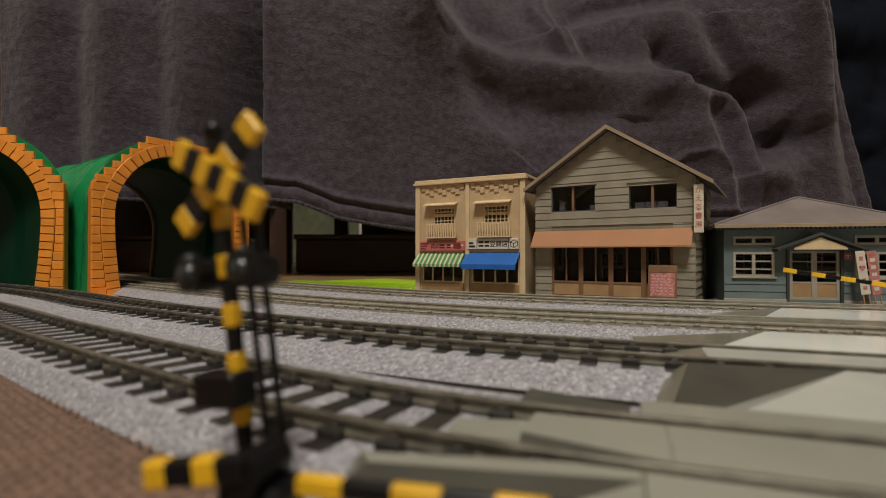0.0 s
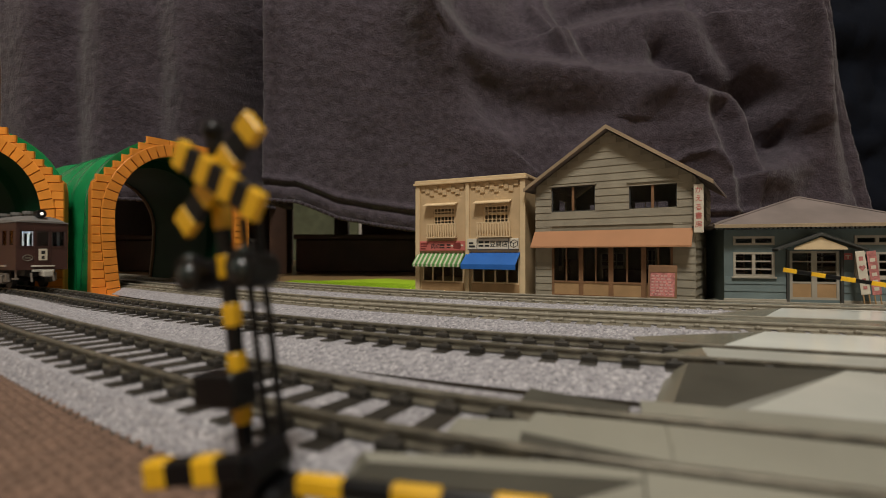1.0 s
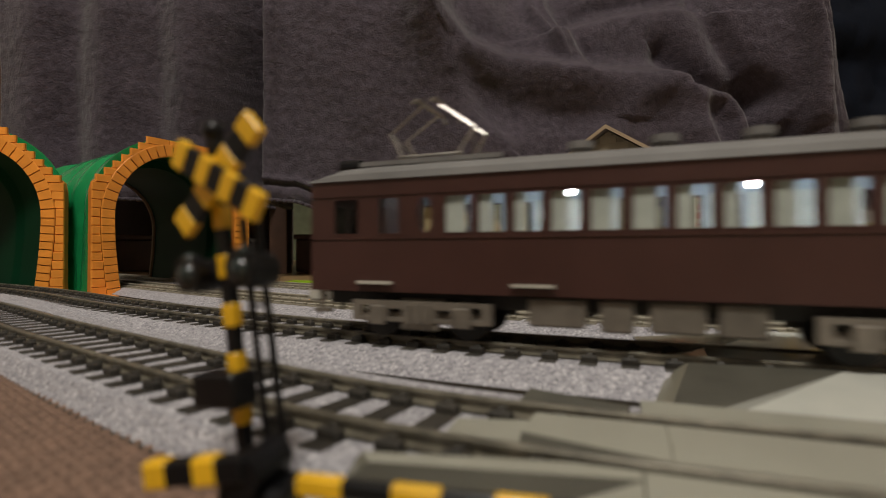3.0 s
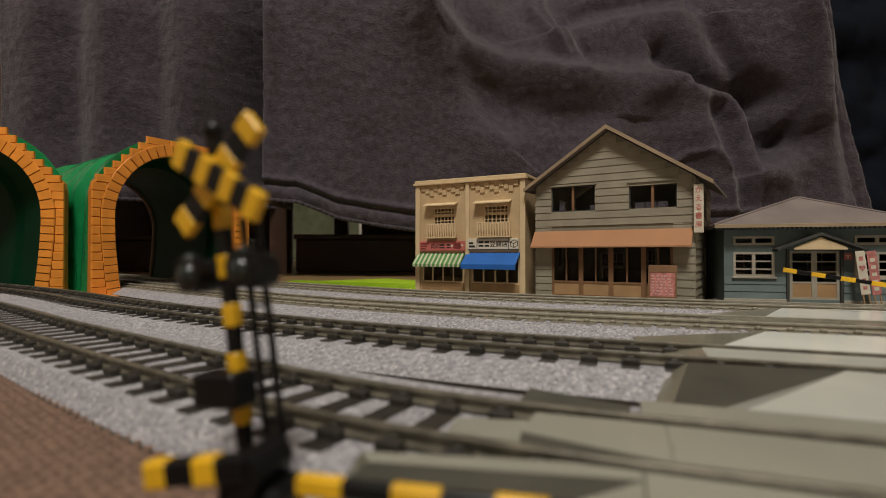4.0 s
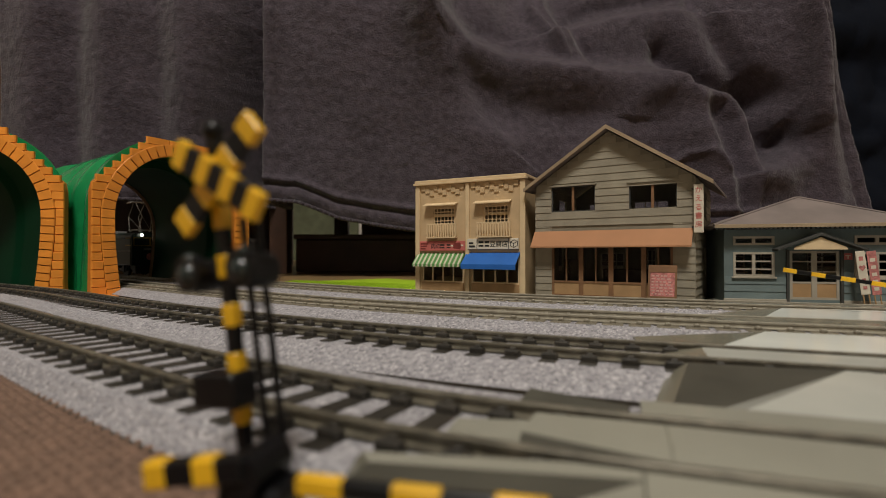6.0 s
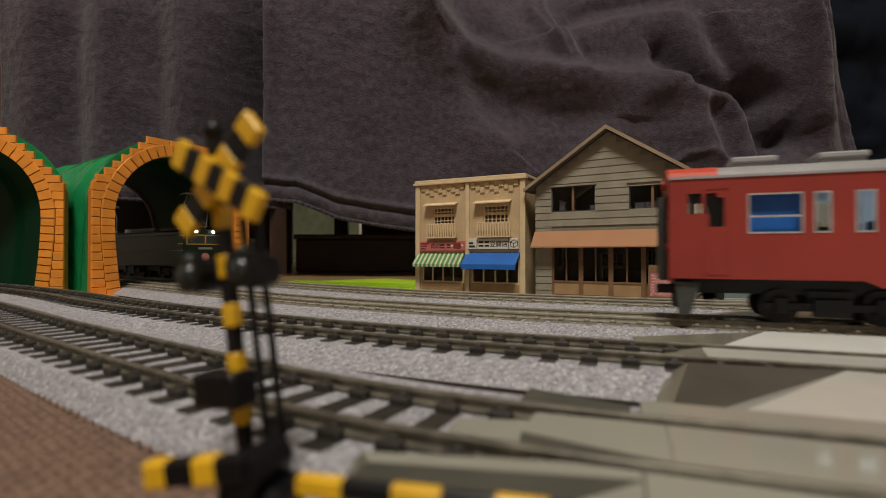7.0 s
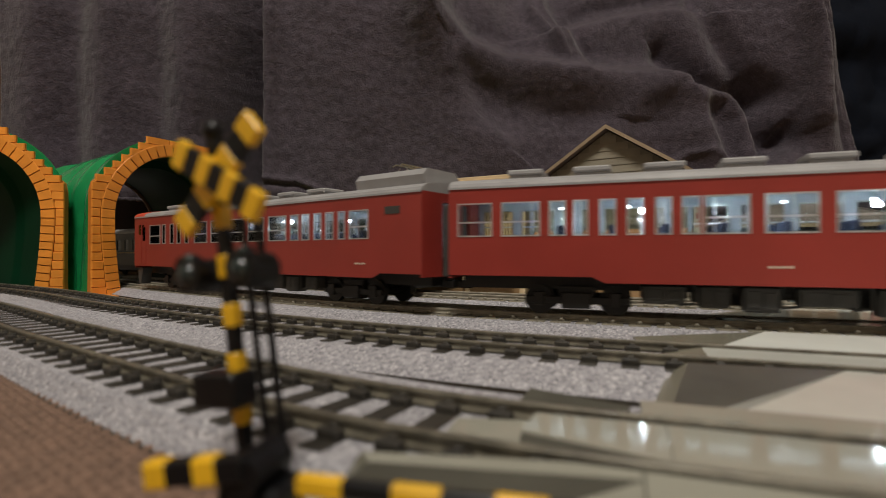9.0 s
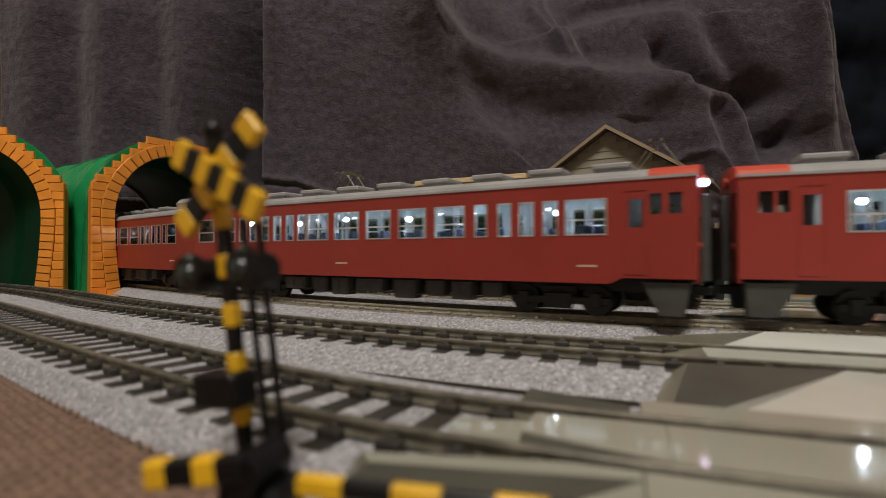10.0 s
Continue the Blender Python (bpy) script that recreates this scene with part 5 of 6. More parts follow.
def red_car(windows, doors, cab_front, cab_rear, blind, ac_rear, panto, label):
    """A vermilion railcar. windows: stretches behind the front end of the flank."""
    L, HW, B, G = 246.0, 18.0, 12.6, 45.6
    t = thing("railcar", at(0, 0), label, "railcar", "red train cars")
    X = L / 2
    holes = [(X - b, X - a, 27.7, 39.9) for a, b in windows]
    holes += [(X - b, X - a, 30.0, 39.0) for a, b in doors]
    cabs = []
    if cab_front:
        cabs += [(X - 9.4, X - 5.4), (X - 13.6, X - 10.4)]
    if cab_rear:
        cabs += [(-X + 4.2, -X + 8.0), (-X + 10.0, -X + 13.5)]
    holes += [(a, b, 34.0, 40.5) for a, b in cabs]
    for y0, y1 in ((HW - .4, HW), (-HW, -HW + .4)):
        fl = part("side_panel", flank(-X, X, B + 1.6, G, y0, y1, holes), RED, t, "vermilion side with silver-framed windows")
        sk = Solid().prism([(-X, B + 1.6), (-X, B + 1.2), (-X + 22, B + 1.2), (-X + 26, B - .8), (X - 55, B - .8), (X - 51, B + 1.2), (X, B + 1.2), (X, B + 1.6)], y0, y1, "y")
        part("skirt", sk, RED, fl)
        rim = y1 if y0 > 0 else y0
        inn = (y0 - .15, y0 - .05) if y0 > 0 else (y1 + .05, y1 + .15)
        part("lining", flank(-X + 1.4, X - 1.4, 20, 43.4, inn[0], inn[1], holes), INSIDE, fl)
        for a, b, c, d in holes[:len(windows)]:
            f = part("window_frame", lattice(a, b, c, d, 1, 1, min(rim, rim * 1.012), max(rim, rim * 1.012), .4, .5), ALU, fl)
            if b - a > 9:
                part("sash_bar", Solid().box(a + .7, b - .7, y0 + .1, y1 - .05, 32.6, 33.2), ALU, f)
            part("pane", Solid().box(a, b, y0 + .16, y0 + .2, c, d), GLASS, f).visible_shadow = False
        for a, b, c, d in holes[len(windows):]:
            part("pane", Solid().box(a, b, y0 + .16, y0 + .2, c, d), GLASS, fl).visible_shadow = False
        s = 1 if y0 > 0 else -1
        for a, b in doors:
            u0, u1 = X - b - 1.4, X - a + 1.4
            ys = sorted((rim, rim + s * .22))
            part("door_leaf", lattice(u0, u1, B + 2.4, 42, 1, 1, ys[0], ys[1], .4, .35), RED, fl)
        ys = sorted((rim, rim + s * .12))
        for u in (-X + 30, X * 0.12):
            bars = Solid()
            for k in range(4):
                bars.box(u + k * 1.7, u + k * 1.7 + 1.1, ys[0], ys[1], 17.2, 17.9)
            part("number_lettering", bars, SIGN_WHITE, fl)
    # ends
    for sx, cab in ((1, cab_front), (-1, cab_rear)):
        x0, x1 = sorted((sx * X, sx * (X - 1.0)))
        gaps = [(-5, 5, B - 1, 42)] + ([(-15.4, -6, 33, 41), (6, 15.4, 33, 41)] if cab else [])
        so = wall(Solid(), -HW + .4, HW - .4, B, G, -x1, -x0, gaps).moved(pose(0, 0, 0, 0, 0, 90))
        if cab:
            part("headlamp", Solid().rod((sx * (X - .5), 0, 45.6), (sx * (X + 1.2), 0, 45.6), 1.7, 14), RED_LIT, t)
            for y in (-12, 12):
                part("tail_lamp", Solid().rod((sx * (X - .2), y, 24), (sx * (X + .8), y, 24), 1.1, 10), RED, t)
        part("end_wall", so, RED, t)
        part("gangway", Solid().box(min(sx * X, sx * (X + 2.6)), max(sx * X, sx * (X + 2.6)), -5, 5, B, 41, .4), GEAR, t, "grey gangway bellows")
        part("coupler", Solid().box(min(sx * (X - 4), sx * (X + 3.2)), max(sx * (X - 4), sx * (X + 3.2)), -1.6, 1.6, 8, 11, .3), CHASSIS, t)
    # roof
    so = Solid().prism(roof_profile(HW, G, 50.0), -X + .1, X - .1, "x")
    roof = part("roof", so, ROOF_SILVER, t, "light grey arched roof", smooth=False)
    part("gutter", Solid().box(-X, X, HW - .2, HW + .4, G - .5, G + .3).box(-X, X, -HW - .4, -HW + .2, G - .5, G + .3), ROOF_SILVER, roof)
    for sx, cab in ((1, cab_front), (-1, cab_rear)):
        if cab:
            a, b = sorted((sx * (X - 14), sx * (X + .3)))
            part("roof_end", Solid().prism(roof_profile(HW + .25, G - .3, 50.3), a, b, "x"), RED_LIT, roof, "orange-red roof end with its highlight painted in")
    for i in range(9):
        x = X - 26 - i * 24
        if ac_rear and x < -X + 62:
            continue
        part("ventilator", Solid().box(x - 6, x + 6, -5.5, 5.5, 49.6, 51.2, .2).box(x - 6.6, x + 6.6, -6.4, 6.4, 51.2, 53.2, .5), ROOF_SILVER, roof)
    if ac_rear:
        for y0 in (HW, -HW - .2):
            part("louvre", Solid().box(-X + 11, -X + 19, y0, y0 + .2, 37.4, 40.4), DARK_TRIM, t, "dark louvre panel")
        part("cooler", Solid().prism([(-11, 49.2), (-12, 53), (-9.5, 55.6), (9.5, 55.6), (12, 53), (11, 49.2)], -X + 4, -X + 42, "x"), ROOF_SILVER, roof, "large grey roof cooler")
    if panto is not None:
        pantograph(t, X - panto, 51.6, 13, STEEL)
    # inside
    part("cabin_floor", Solid().box(-X + 1, X - 1, -HW + 1.2, HW - 1.2, B + 6, B + 7.5), GEAR, t)
    part("cabin_ceiling", Solid().box(-X + 1, X - 1, -HW + 1.2, HW - 1.2, 43.6, 44.6), INSIDE, t)
    for u, cab in ((X - 20.5, cab_front), (-X + 20.5, cab_rear)):
        if cab:
            part("partition", Solid().box(u - .5, u + .5, -HW + 1.2, HW - 1.2, B + 7, 43.6), INSIDE, t)
    for i in range(11):
        x = X - 40 - i * 17
        for y in (-9.5, 9.5):
            part("seat", Solid().box(x - 5.4, x + 5.4, y - 5.6, y + 5.6, B + 7, 23.5, .4).box(x - .9, x + .9, y - 5.6, y + 5.6, 23.5, 31.5, .4), SEAT_BLUE, t)
    so = Solid()
    for i in range(14):
        x = X - 30 - i * 14.5
        for y in (-14.5, 14.5):
            so.rod((x, y, 20), (x, y, 43), 0.35, 5)
    part("handrail", so, ALU, t)
    if blind:
        part("cab_blind", Solid().box(X - 36.5, X - 20.9, HW - 3.2, HW - 2.6, 21, 43).box(X - 36.5, X - 20.9, -HW + 2.6, -HW + 3.2, 21, 43), BLUE_BLIND, t, "bright blue blind behind the first window")
    for i in range(4 if blind else 6):
        x = X - (79 + 38 * i if blind else 34 + 33 * i)
        part("led", Solid().ball((x, (9, 6)[i % 2], (37.4, 36.6)[i % 2]), 0.9), LED, t, "bright white led")
    for i in range(8):
        part("small_led", Solid().ball((X - 40 - i * 22.5, 12, 37.6), 0.42), LED_SMALL, t, "small white led")
    part("light_strip", Solid().box(-X + 4, X - 24, -1, 1, 42.9, 43.5), TUBE, t, "glowing light strip")
    # underfloor
    part("underframe", Solid().box(-X + 3, X - 3, -8, 8, 8.8, B + 6), CHASSIS, t)
    for x in (X - 45, -X + 45):
        bogie(t, x, 11.5, CHASSIS, 5.3, 26)
    rng = random.Random(len(windows))
    for x, w, z0 in ((50, 13, 5.2), (35, 9, 4.2), (22, 10, 3.4), (5, 15, 5.6), (-13, 11, 3.2), (-28, 8, 4.6), (-40, 9, 3.8), (-53, 8, 5.4)):
        deep = rng.random() * 3
        for y in (9.5 - deep, -15.5 + deep):
            box = part("equipment_box", Solid().box(x - w / 2, x + w / 2, y, y + 6, z0, B - 1.4, .5), GEAR, t)
            lid = (y + 6, y + 6.3) if y > 0 else (y - .3, y)
            part("cover", Solid().box(x - w / 2 + 1.2, x - .4, *lid, z0 + 1, B - 3, .1).box(x + .4, x + w / 2 - 1.2, *lid, z0 + 1.4, B - 2.6, .1), GEAR, box)
    for x in (43, 14, -4, -21, -34, -47):
        for y in (12.5, -12.5):
            pipe = Solid().rod((x - 2.4, y, B - 1), (x - 2.4, y, 5.4), .45, 6).rod((x - 2.4, y, 5.4), (x + 2.4, y, 4.8), .45, 6).rod((x + 2.4, y, 4.8), (x + 2.4, y, B - 1), .45, 6)
            part("pipe_loop", pipe, GEAR, t)
    if cab_front:
        for y in (10.5, -16.5):
            w = 7 if blind else 14
            part("snow_plough", Solid().prism([(X - 2 - w, B), (X - 2, B), (X - 3, 2.2), (X - 2 - w * .6, 2.2)], y, y + 6, "y"), GEAR, t)
    if cab_rear:
        for y in (10.5, -16.5):
            part("snow_plough", Solid().prism([(-X + 16, B), (-X + 2, B), (-X + 4, 2.2), (-X + 11, 2.2)], y, y + 6, "y"), GEAR, t)
    return t


def tram_car():
    L, HW, B, G = 168.0, 13.4, 11.8, 40.8
    t = thing("railcar", at(0, 0), "maroon single railcar with grey roof and roof headlamp", "railcar")
    X = L / 2
    wins = [(3.8, 10.4, 0), (14.2, 21.8, 0), (27.8, 33.8, 1)] + [(35.8 + 8.6 * i, 43.0 + 8.6 * i, 0) for i in range(11)] + [(131.5, 137, 1), (141, 147.5, 0), (153, 161, 0)]
    holes = [(-X + a, -X + b, 26.4, 36.2) for a, b, o in wins]
    for y0, y1 in ((HW - .45, HW), (-HW, -HW + .45)):
        s = 1 if y0 > 0 else -1
        rim = y1 if s > 0 else y0
        fl = part("side_panel", flank(-X, X, B, G, y0, y1, holes), MAROON, t, "dark maroon side panel")
        inn = (y0 - .15, y0 - .05) if y0 > 0 else (y1 + .05, y1 + .15)
        part("lining", flank(-X + 2, X - 2, 16, 39.2, inn[0], inn[1], holes), INSIDE, fl)
        for (a, b, c, d), (_, _, oval) in zip(holes, wins):
            ys = sorted((rim - s * .3, rim + s * .08))
            if oval:
                ring, n = Solid(), 20
                m, h = (a + b) / 2, (c + d) / 2
                vi = [(m + (b - a) * .36 * math.cos(6.2832 * i / n), h + (d - c) * .46 * math.sin(6.2832 * i / n)) for i in range(n)]
                vo = [(m + (b - a) * .62 * max(-.95, min(.95, 1.5 * math.cos(6.2832 * i / n))), h + (d - c) * .6 * max(-.95, min(.95, 1.5 * math.sin(6.2832 * i / n)))) for i in range(n)]
                vs = [(x, ys[0], z) for x, z in vi] + [(x, ys[0], z) for x, z in vo] + [(x, ys[1], z) for x, z in vi] + [(x, ys[1], z) for x, z in vo]
                fs = []
                for i in range(n):
                    j = (i + 1) % n
                    fs += [(i, j, n + j, n + i), (2 * n + i, 3 * n + i, 3 * n + j, 2 * n + j), (i, 2 * n + i, 2 * n + j, j), (n + i, n + j, 3 * n + j, 3 * n + i)]
                f = part("oval_frame", ring.add(vs, fs), MAROON, fl)
            else:
                f = part("window_frame", lattice(a, b, c, d, 1, 1, ys[0], ys[1], .25, .4), MAROON, fl)
            part("pane", Solid().box(a, b, y0 + .2, y0 + .25, c, d), GLASS, f).visible_shadow = False
            if not oval and 34 < a + X < 130:
                cy = inn[0] - .5 if s > 0 else inn[1] + .2
                share = (.62, .4, .7, .3, .55, .45, .66)[int(a * 7 + 900) % 7]
                part("curtain", Solid().box(b - (b - a) * share, b + .2, cy, cy + .3, c - .3, d + .3), CURTAIN, f, "pale cloth curtain")
        ys = sorted((rim, rim + s * .3))
        part("belt_rail", Solid().box(-X, X, ys[0], ys[1], 25.4, 26.1).box(-X, X, ys[0], ys[1], 36.6, 37.1), MAROON, fl)
        ys = sorted((rim, rim + s * 1.2))
        for a, b in ((-X + 14.2, -X + 24.6), (X - 25, X - 15), (X - 66, X - 56)):
            part("step", Solid().box(a, b, ys[0], ys[1], 13.8, 14.6), LENS, fl, "pale metal doorstep")
        ys = sorted((rim, rim + s * .1))
        part("number_lettering", Solid().box(-X + 29.4, -X + 33.4, ys[0], ys[1], 19.0, 19.7).box(-X + 29.4, -X + 33.4, ys[0], ys[1], 20.3, 21), TRAM_GEAR, fl)
        badge = Solid()
        for i in range(16):
            a, b = 6.2832 * i / 16, 6.2832 * (i + 1) / 16
            badge.rod((-X + 31.4 + 2.3 * math.cos(a), rim, 16 + 1.8 * math.sin(a)), (-X + 31.4 + 2.3 * math.cos(b), rim, 16 + 1.8 * math.sin(b)), .28, 4)
        badge.box(-X + 30.2, -X + 32.6, ys[0], ys[1], 15.6, 16.4)
        part("badge", badge, TRAM_GEAR, fl)
    for sx in (-1, 1):
        x0, x1 = sorted((sx * X, sx * (X - .9)))
        gaps = [(-11.6, -4.7, 26.4, 35.4), (-3.1, 3.1, 26.4, 35.4), (4.7, 11.6, 26.4, 35.4)]
        so = wall(Solid(), -HW + .45, HW - .45, B, G, -x1, -x0, gaps).moved(pose(0, 0, 0, 0, 0, 90))
        e = part("end_wall", so, MAROON, t, "maroon cab front with three windows")
        xa, xb = sorted((sx * X, sx * (X + .35)))
        for y0, y1 in ((-11.6, -4.7), (-3.1, 3.1), (4.7, 11.6)):
            part("pane", Solid().box(sx * (X - .5) - .04, sx * (X - .5) + .04, y0, y1, 26.4, 35.4), GLASS, e).visible_shadow = False
        part("sill_bead", Solid().box(xa, xb, -12.6, 12.6, 25.6, 26.1).box(xa, xb, -12.6, 12.6, 36.2, 36.6).box(xa, xb, -4.2, -3.8, B, 37.4).box(xa, xb, 3.8, 4.2, B, 37.4), MAROON, e)
        sx_face = sx * (X + .8)
        b0, b1 = sorted((sx * (X + .35), sx_face))
        bd = part("route_board", Solid().box(b0, b1, -2.3, 2.3, 17.6, 24.8, .15), SIGN_WHITE, e, "white route board with dark bars")
        f0, f1 = sorted((sx_face, sx * (X + .95)))
        part("lettering", Solid().box(f0, f1, -1.0, 1.0, 21.6, 23.6).box(f0, f1, -.7, .7, 18.6, 20.4), INK, bd)
        ov = Solid()
        for i in range(16):
            a, b = 6.2832 * i / 16, 6.2832 * (i + 1) / 16
            ov.rod((sx * (X + .2), 7.6 + 2.5 * math.cos(a), 19.2 + 1.7 * math.sin(a)), (sx * (X + .2), 7.6 + 2.5 * math.cos(b), 19.2 + 1.7 * math.sin(b)), .3, 4)
        ov.box(xa, xb, 6.2, 9, 18.7, 19.7)
        part("number_badge", ov, TRAM_GEAR, e)
        part("buffer_beam", Solid().box(min(sx * X, sx * (X + 1.6)), max(sx * X, sx * (X + 1.6)), -6, 6, 13.6, 14.6, .2).box(min(sx * X, sx * (X + 1.8)), max(sx * X, sx * (X + 1.8)), -5.6, 5.6, 10.6, 12, .2), LENS, t)
        part("coupler", Solid().box(min(sx * (X - 2), sx * (X + 5)), max(sx * (X - 2), sx * (X + 5)), -1.4, 1.4, 8, 11, .4).box(min(sx * (X + 5), sx * (X + 9)), max(sx * (X + 5), sx * (X + 9)), -2.8, 2.8, 7.6, 11.6, .7), LENS, t, "pale grey knuckle coupler")
        part("air_hose", Solid().rod((sx * (X + .5), -5, 10), (sx * (X + 2.5), -5.2, 4.6), .6, 6).rod((sx * (X + .5), 6, 10), (sx * (X + 2.5), 6.2, 4.6), .6, 6), TRAM_GEAR, t)
        part("step_iron", Solid().box(min(sx * (X - 6), sx * (X - 1)), max(sx * (X - 6), sx * (X - 1)), HW - 2, HW, 6, 7).box(sx * (X - 3) - .5, sx * (X - 3) + .5, HW - 1.4, HW - .6, 7, B), TRAM_GEAR, t)
    so = Solid()
    k = 20
    prof = roof_profile(HW + .5, G, 45.8)
    m = len(prof)
    for j in range(k + 1):
        x = -X - .6 + (L + 1.2) * j / k
        e = min(1, max(0, (X + .6 - abs(x)) / 10)) ** .5
        so.v += [(x, y, G + (z - G) * (.25 + .75 * e)) for y, z in prof]
    so.f += [tuple(range(m)), tuple(range(k * m, (k + 1) * m))] + [(j * m + i, j * m + (i + 1) % m, (j + 1) * m + (i + 1) % m, (j + 1) * m + i) for j in range(k) for i in range(m)]
    roof = part("roof", so, TRAM_ROOF, t, "dark grey rounded roof")
    for i in range(5):
        x = -X + 22 + i * 19
        part("ventilator", Solid().rod((x, 0, 44.8), (x, 0, 47.4), 2.4, 12).rod((x, 0, 47.2), (x, 0, 49), 3.2, 12), TRAM_ROOF, roof)
    for sx in (-1, 1):
        h = part("headlamp", Solid().rod((sx * (X - 8), 0, 46.6), (sx * (X - 1.6), 0, 46.6), 2.3, 14, 2.6).box(sx * (X - 5) - 1, sx * (X - 5) + 1, -1, 1, 43.6, 45.4), BLACK, t, "black round roof headlamp")
        part("lens", Solid().ball((sx * (X - 1.6), 0, 46.6), 0.95), LENS_LIT if sx < 0 else LENS, h, smooth=True)
    pantograph(t, X - 32, 47.6, 14, STEEL)
    part("catwalk", Solid().box(X - 52, X - 12, -8, -6.8, 45.4, 46.6).box(X - 52, X - 12, 6.8, 8, 45.4, 46.6), TRAM_ROOF, roof)
    part("cabin_floor", Solid().box(-X + 1, X - 1, -HW + 1, HW - 1, B + 3, B + 4), GEAR, t)
    part("cabin_ceiling", Solid().box(-X + 1, X - 1, -HW + 1, HW - 1, 39.4, 40.2), INSIDE, t)
    part("light_strip", Solid().box(-X + 25, X - 25, -.6, .6, 39.0, 39.4), TUBE_DIM, t, "dim light strip")
    for x in (-X + 36, -X + 62, -X + 100):
        part("led", Solid().ball((x, 4, 36.6), 0.9), LED_SOFT, t, "small white led")
    for x in (-X + 22, X - 22):
        part("partition", Solid().box(x - .4, x + .4, -HW + 1, -3.4, B + 4, 39.4).box(x - .4, x + .4, 3.4, HW - 1, B + 4, 39.4), MAROON, t)
    for y in (-9.8, 9.8):
        part("bench", Solid().box(-X + 30, X - 36, y - 2.2, y + 2.2, B + 4, 21.5, .5), SEAT_BLUE, t)
    part("underframe", Solid().box(-X + 3, X - 3, -8, 8, 8, B + 3), CHASSIS, t)
    for x in (-X + 34, X - 32):
        b = bogie(t, x, 12.0, TRAM_GEAR, 5.3, 24)
        for y in (11.6, -13.2):
            sf = part("side_frame", wall(Solid(), x - 19, x + 19, 4.4, 9.6, y, y + 1.6, [(x - 16.5, x - 13.5, 5.4, 8.4), (x - 8.6, x - 4.6, 5.4, 7.6), (x + 4.6, x + 8.6, 5.4, 7.6), (x + 13.5, x + 16.5, 5.4, 8.4)]), TRAM_GEAR, b)
            yo = y + 1.6 if y > 0 else y - .8
            for dx in (-11.5, 11.5):
                part("axle_box", Solid().box(x + dx - 2.2, x + dx + 2.2, yo, yo + .8, 3.4, 8.4, .3), TRAM_GEAR, sf)
            for dx in (-2.6, 0, 2.6):
                part("spring", Solid().rod((x + dx, yo + .4, 4.0), (x + dx, yo + .4, 8.8), .9, 8), TRAM_GEAR, sf)
    for x, w in ((-19, 9), (-7, 11), (5, 7), (18, 13)):
        for y in (8.5, -14):
            part("equipment_box", Solid().box(x - w / 2, x + w / 2, y, y + 4, 4.2 + .1 * (w - 7), B - .4, .5), TRAM_GEAR, t)
    return t


def express_loco():
    L, HW, B, G = 226.0, 18.0, 10.5, 38.0
    t = thing("electric_locomotive", at(0, 0), "dark green electric locomotive with yellow window band", "locomotive")
    X = L / 2
    part("body", Solid().box(-X + 3, X - 3, -HW, HW, B, G, 1.2), LOCO_GREEN, t)
    part("roof", Solid().prism(roof_profile(HW - 1, G, 43), -X + 5, X - 5, "x"), LOCO_GREEN, t)
    part("belt", Solid().box(-X + 3.2, X - 3.2, HW, HW + .2, 24.2, 24.8).box(-X + 3.2, X - 3.2, -HW - .2, -HW, 24.2, 24.8), PANEL_GREY, t, "thin grey side line")
    for sx in (-1, 1):
        a, b = sorted((sx * (X - 3.2), sx * (X - 2.4)))
        e = part("cab_front", Solid().box(a, b, -HW + .5, HW - .5, B, G), LOCO_GREEN, t)
        a, b = sorted((sx * (X - 2.4), sx * (X - 2.0)))
        band = Solid()
        band.box(a, b, -16, 16, 37.0, 37.8).box(a, b, -16, 16, 29.4, 30.2).box(a, b, -16, -15.2, 30.2, 37).box(a, b, 15.2, 16, 30.2, 37).box(a, b, -.5, .5, 30.2, 37)
        part("window_band", band, YELLOW_LINE, e, "yellow frame round the cab windows")
        part("cab_window", Solid().box(a - .1, b - .2, -15, -.6, 30.4, 36.8).box(a - .1, b - .2, .6, 15, 30.4, 36.8), SMOKED, e)
        part("number_plate", Solid().box(a, b, -6, 6, 25.5, 27.3), PANEL_GREY, e)
        part("train_mark", Solid().rod((sx * (X - 2.4), 0, 19), (sx * (X - 1.6), 0, 19), 3.4, 18), SIGN_PINK, e, "round pink-red train mark")
        for y in (-7.5, 7.5):
            part("headlamp", Solid().ball((sx * (X - 3), y, 40.4), 1.3), LAMP_WARM if sx < 0 else LENS, t, smooth=True)
        for y0 in (HW, -HW - .25):
            part("cab_band", Solid().box(min(sx * (X - 3.4), sx * (X - 12)), max(sx * (X - 3.4), sx * (X - 12)), y0, y0 + .25, 36.6, 37.3).box(min(sx * (X - 3.4), sx * (X - 12)), max(sx * (X - 3.4), sx * (X - 12)), y0, y0 + .25, 29.6, 30.3), YELLOW_LINE, t)
        part("plough", Solid().box(min(sx * (X - 8), sx * (X - 2)), max(sx * (X - 8), sx * (X - 2)), -14, 14, 2.5, B, .5), CHASSIS, t)
        pantograph(t, sx * (X - 20), 45.6, 28, STEEL)
    part("roof_gear", Solid().box(-32, 34, -6, 6, 42, 46, .6).box(-60, -40, -5, 5, 42, 45, .5), PANEL_GREY, t, "grey roof equipment")
    for x in (-X + 42, 0, X - 42):
        bogie(t, x, 12, CHASSIS, 6.4, 30)
    part("underframe", Solid().box(-X + 8, X - 8, -9, 9, 6, B), CHASSIS, t)
    return t


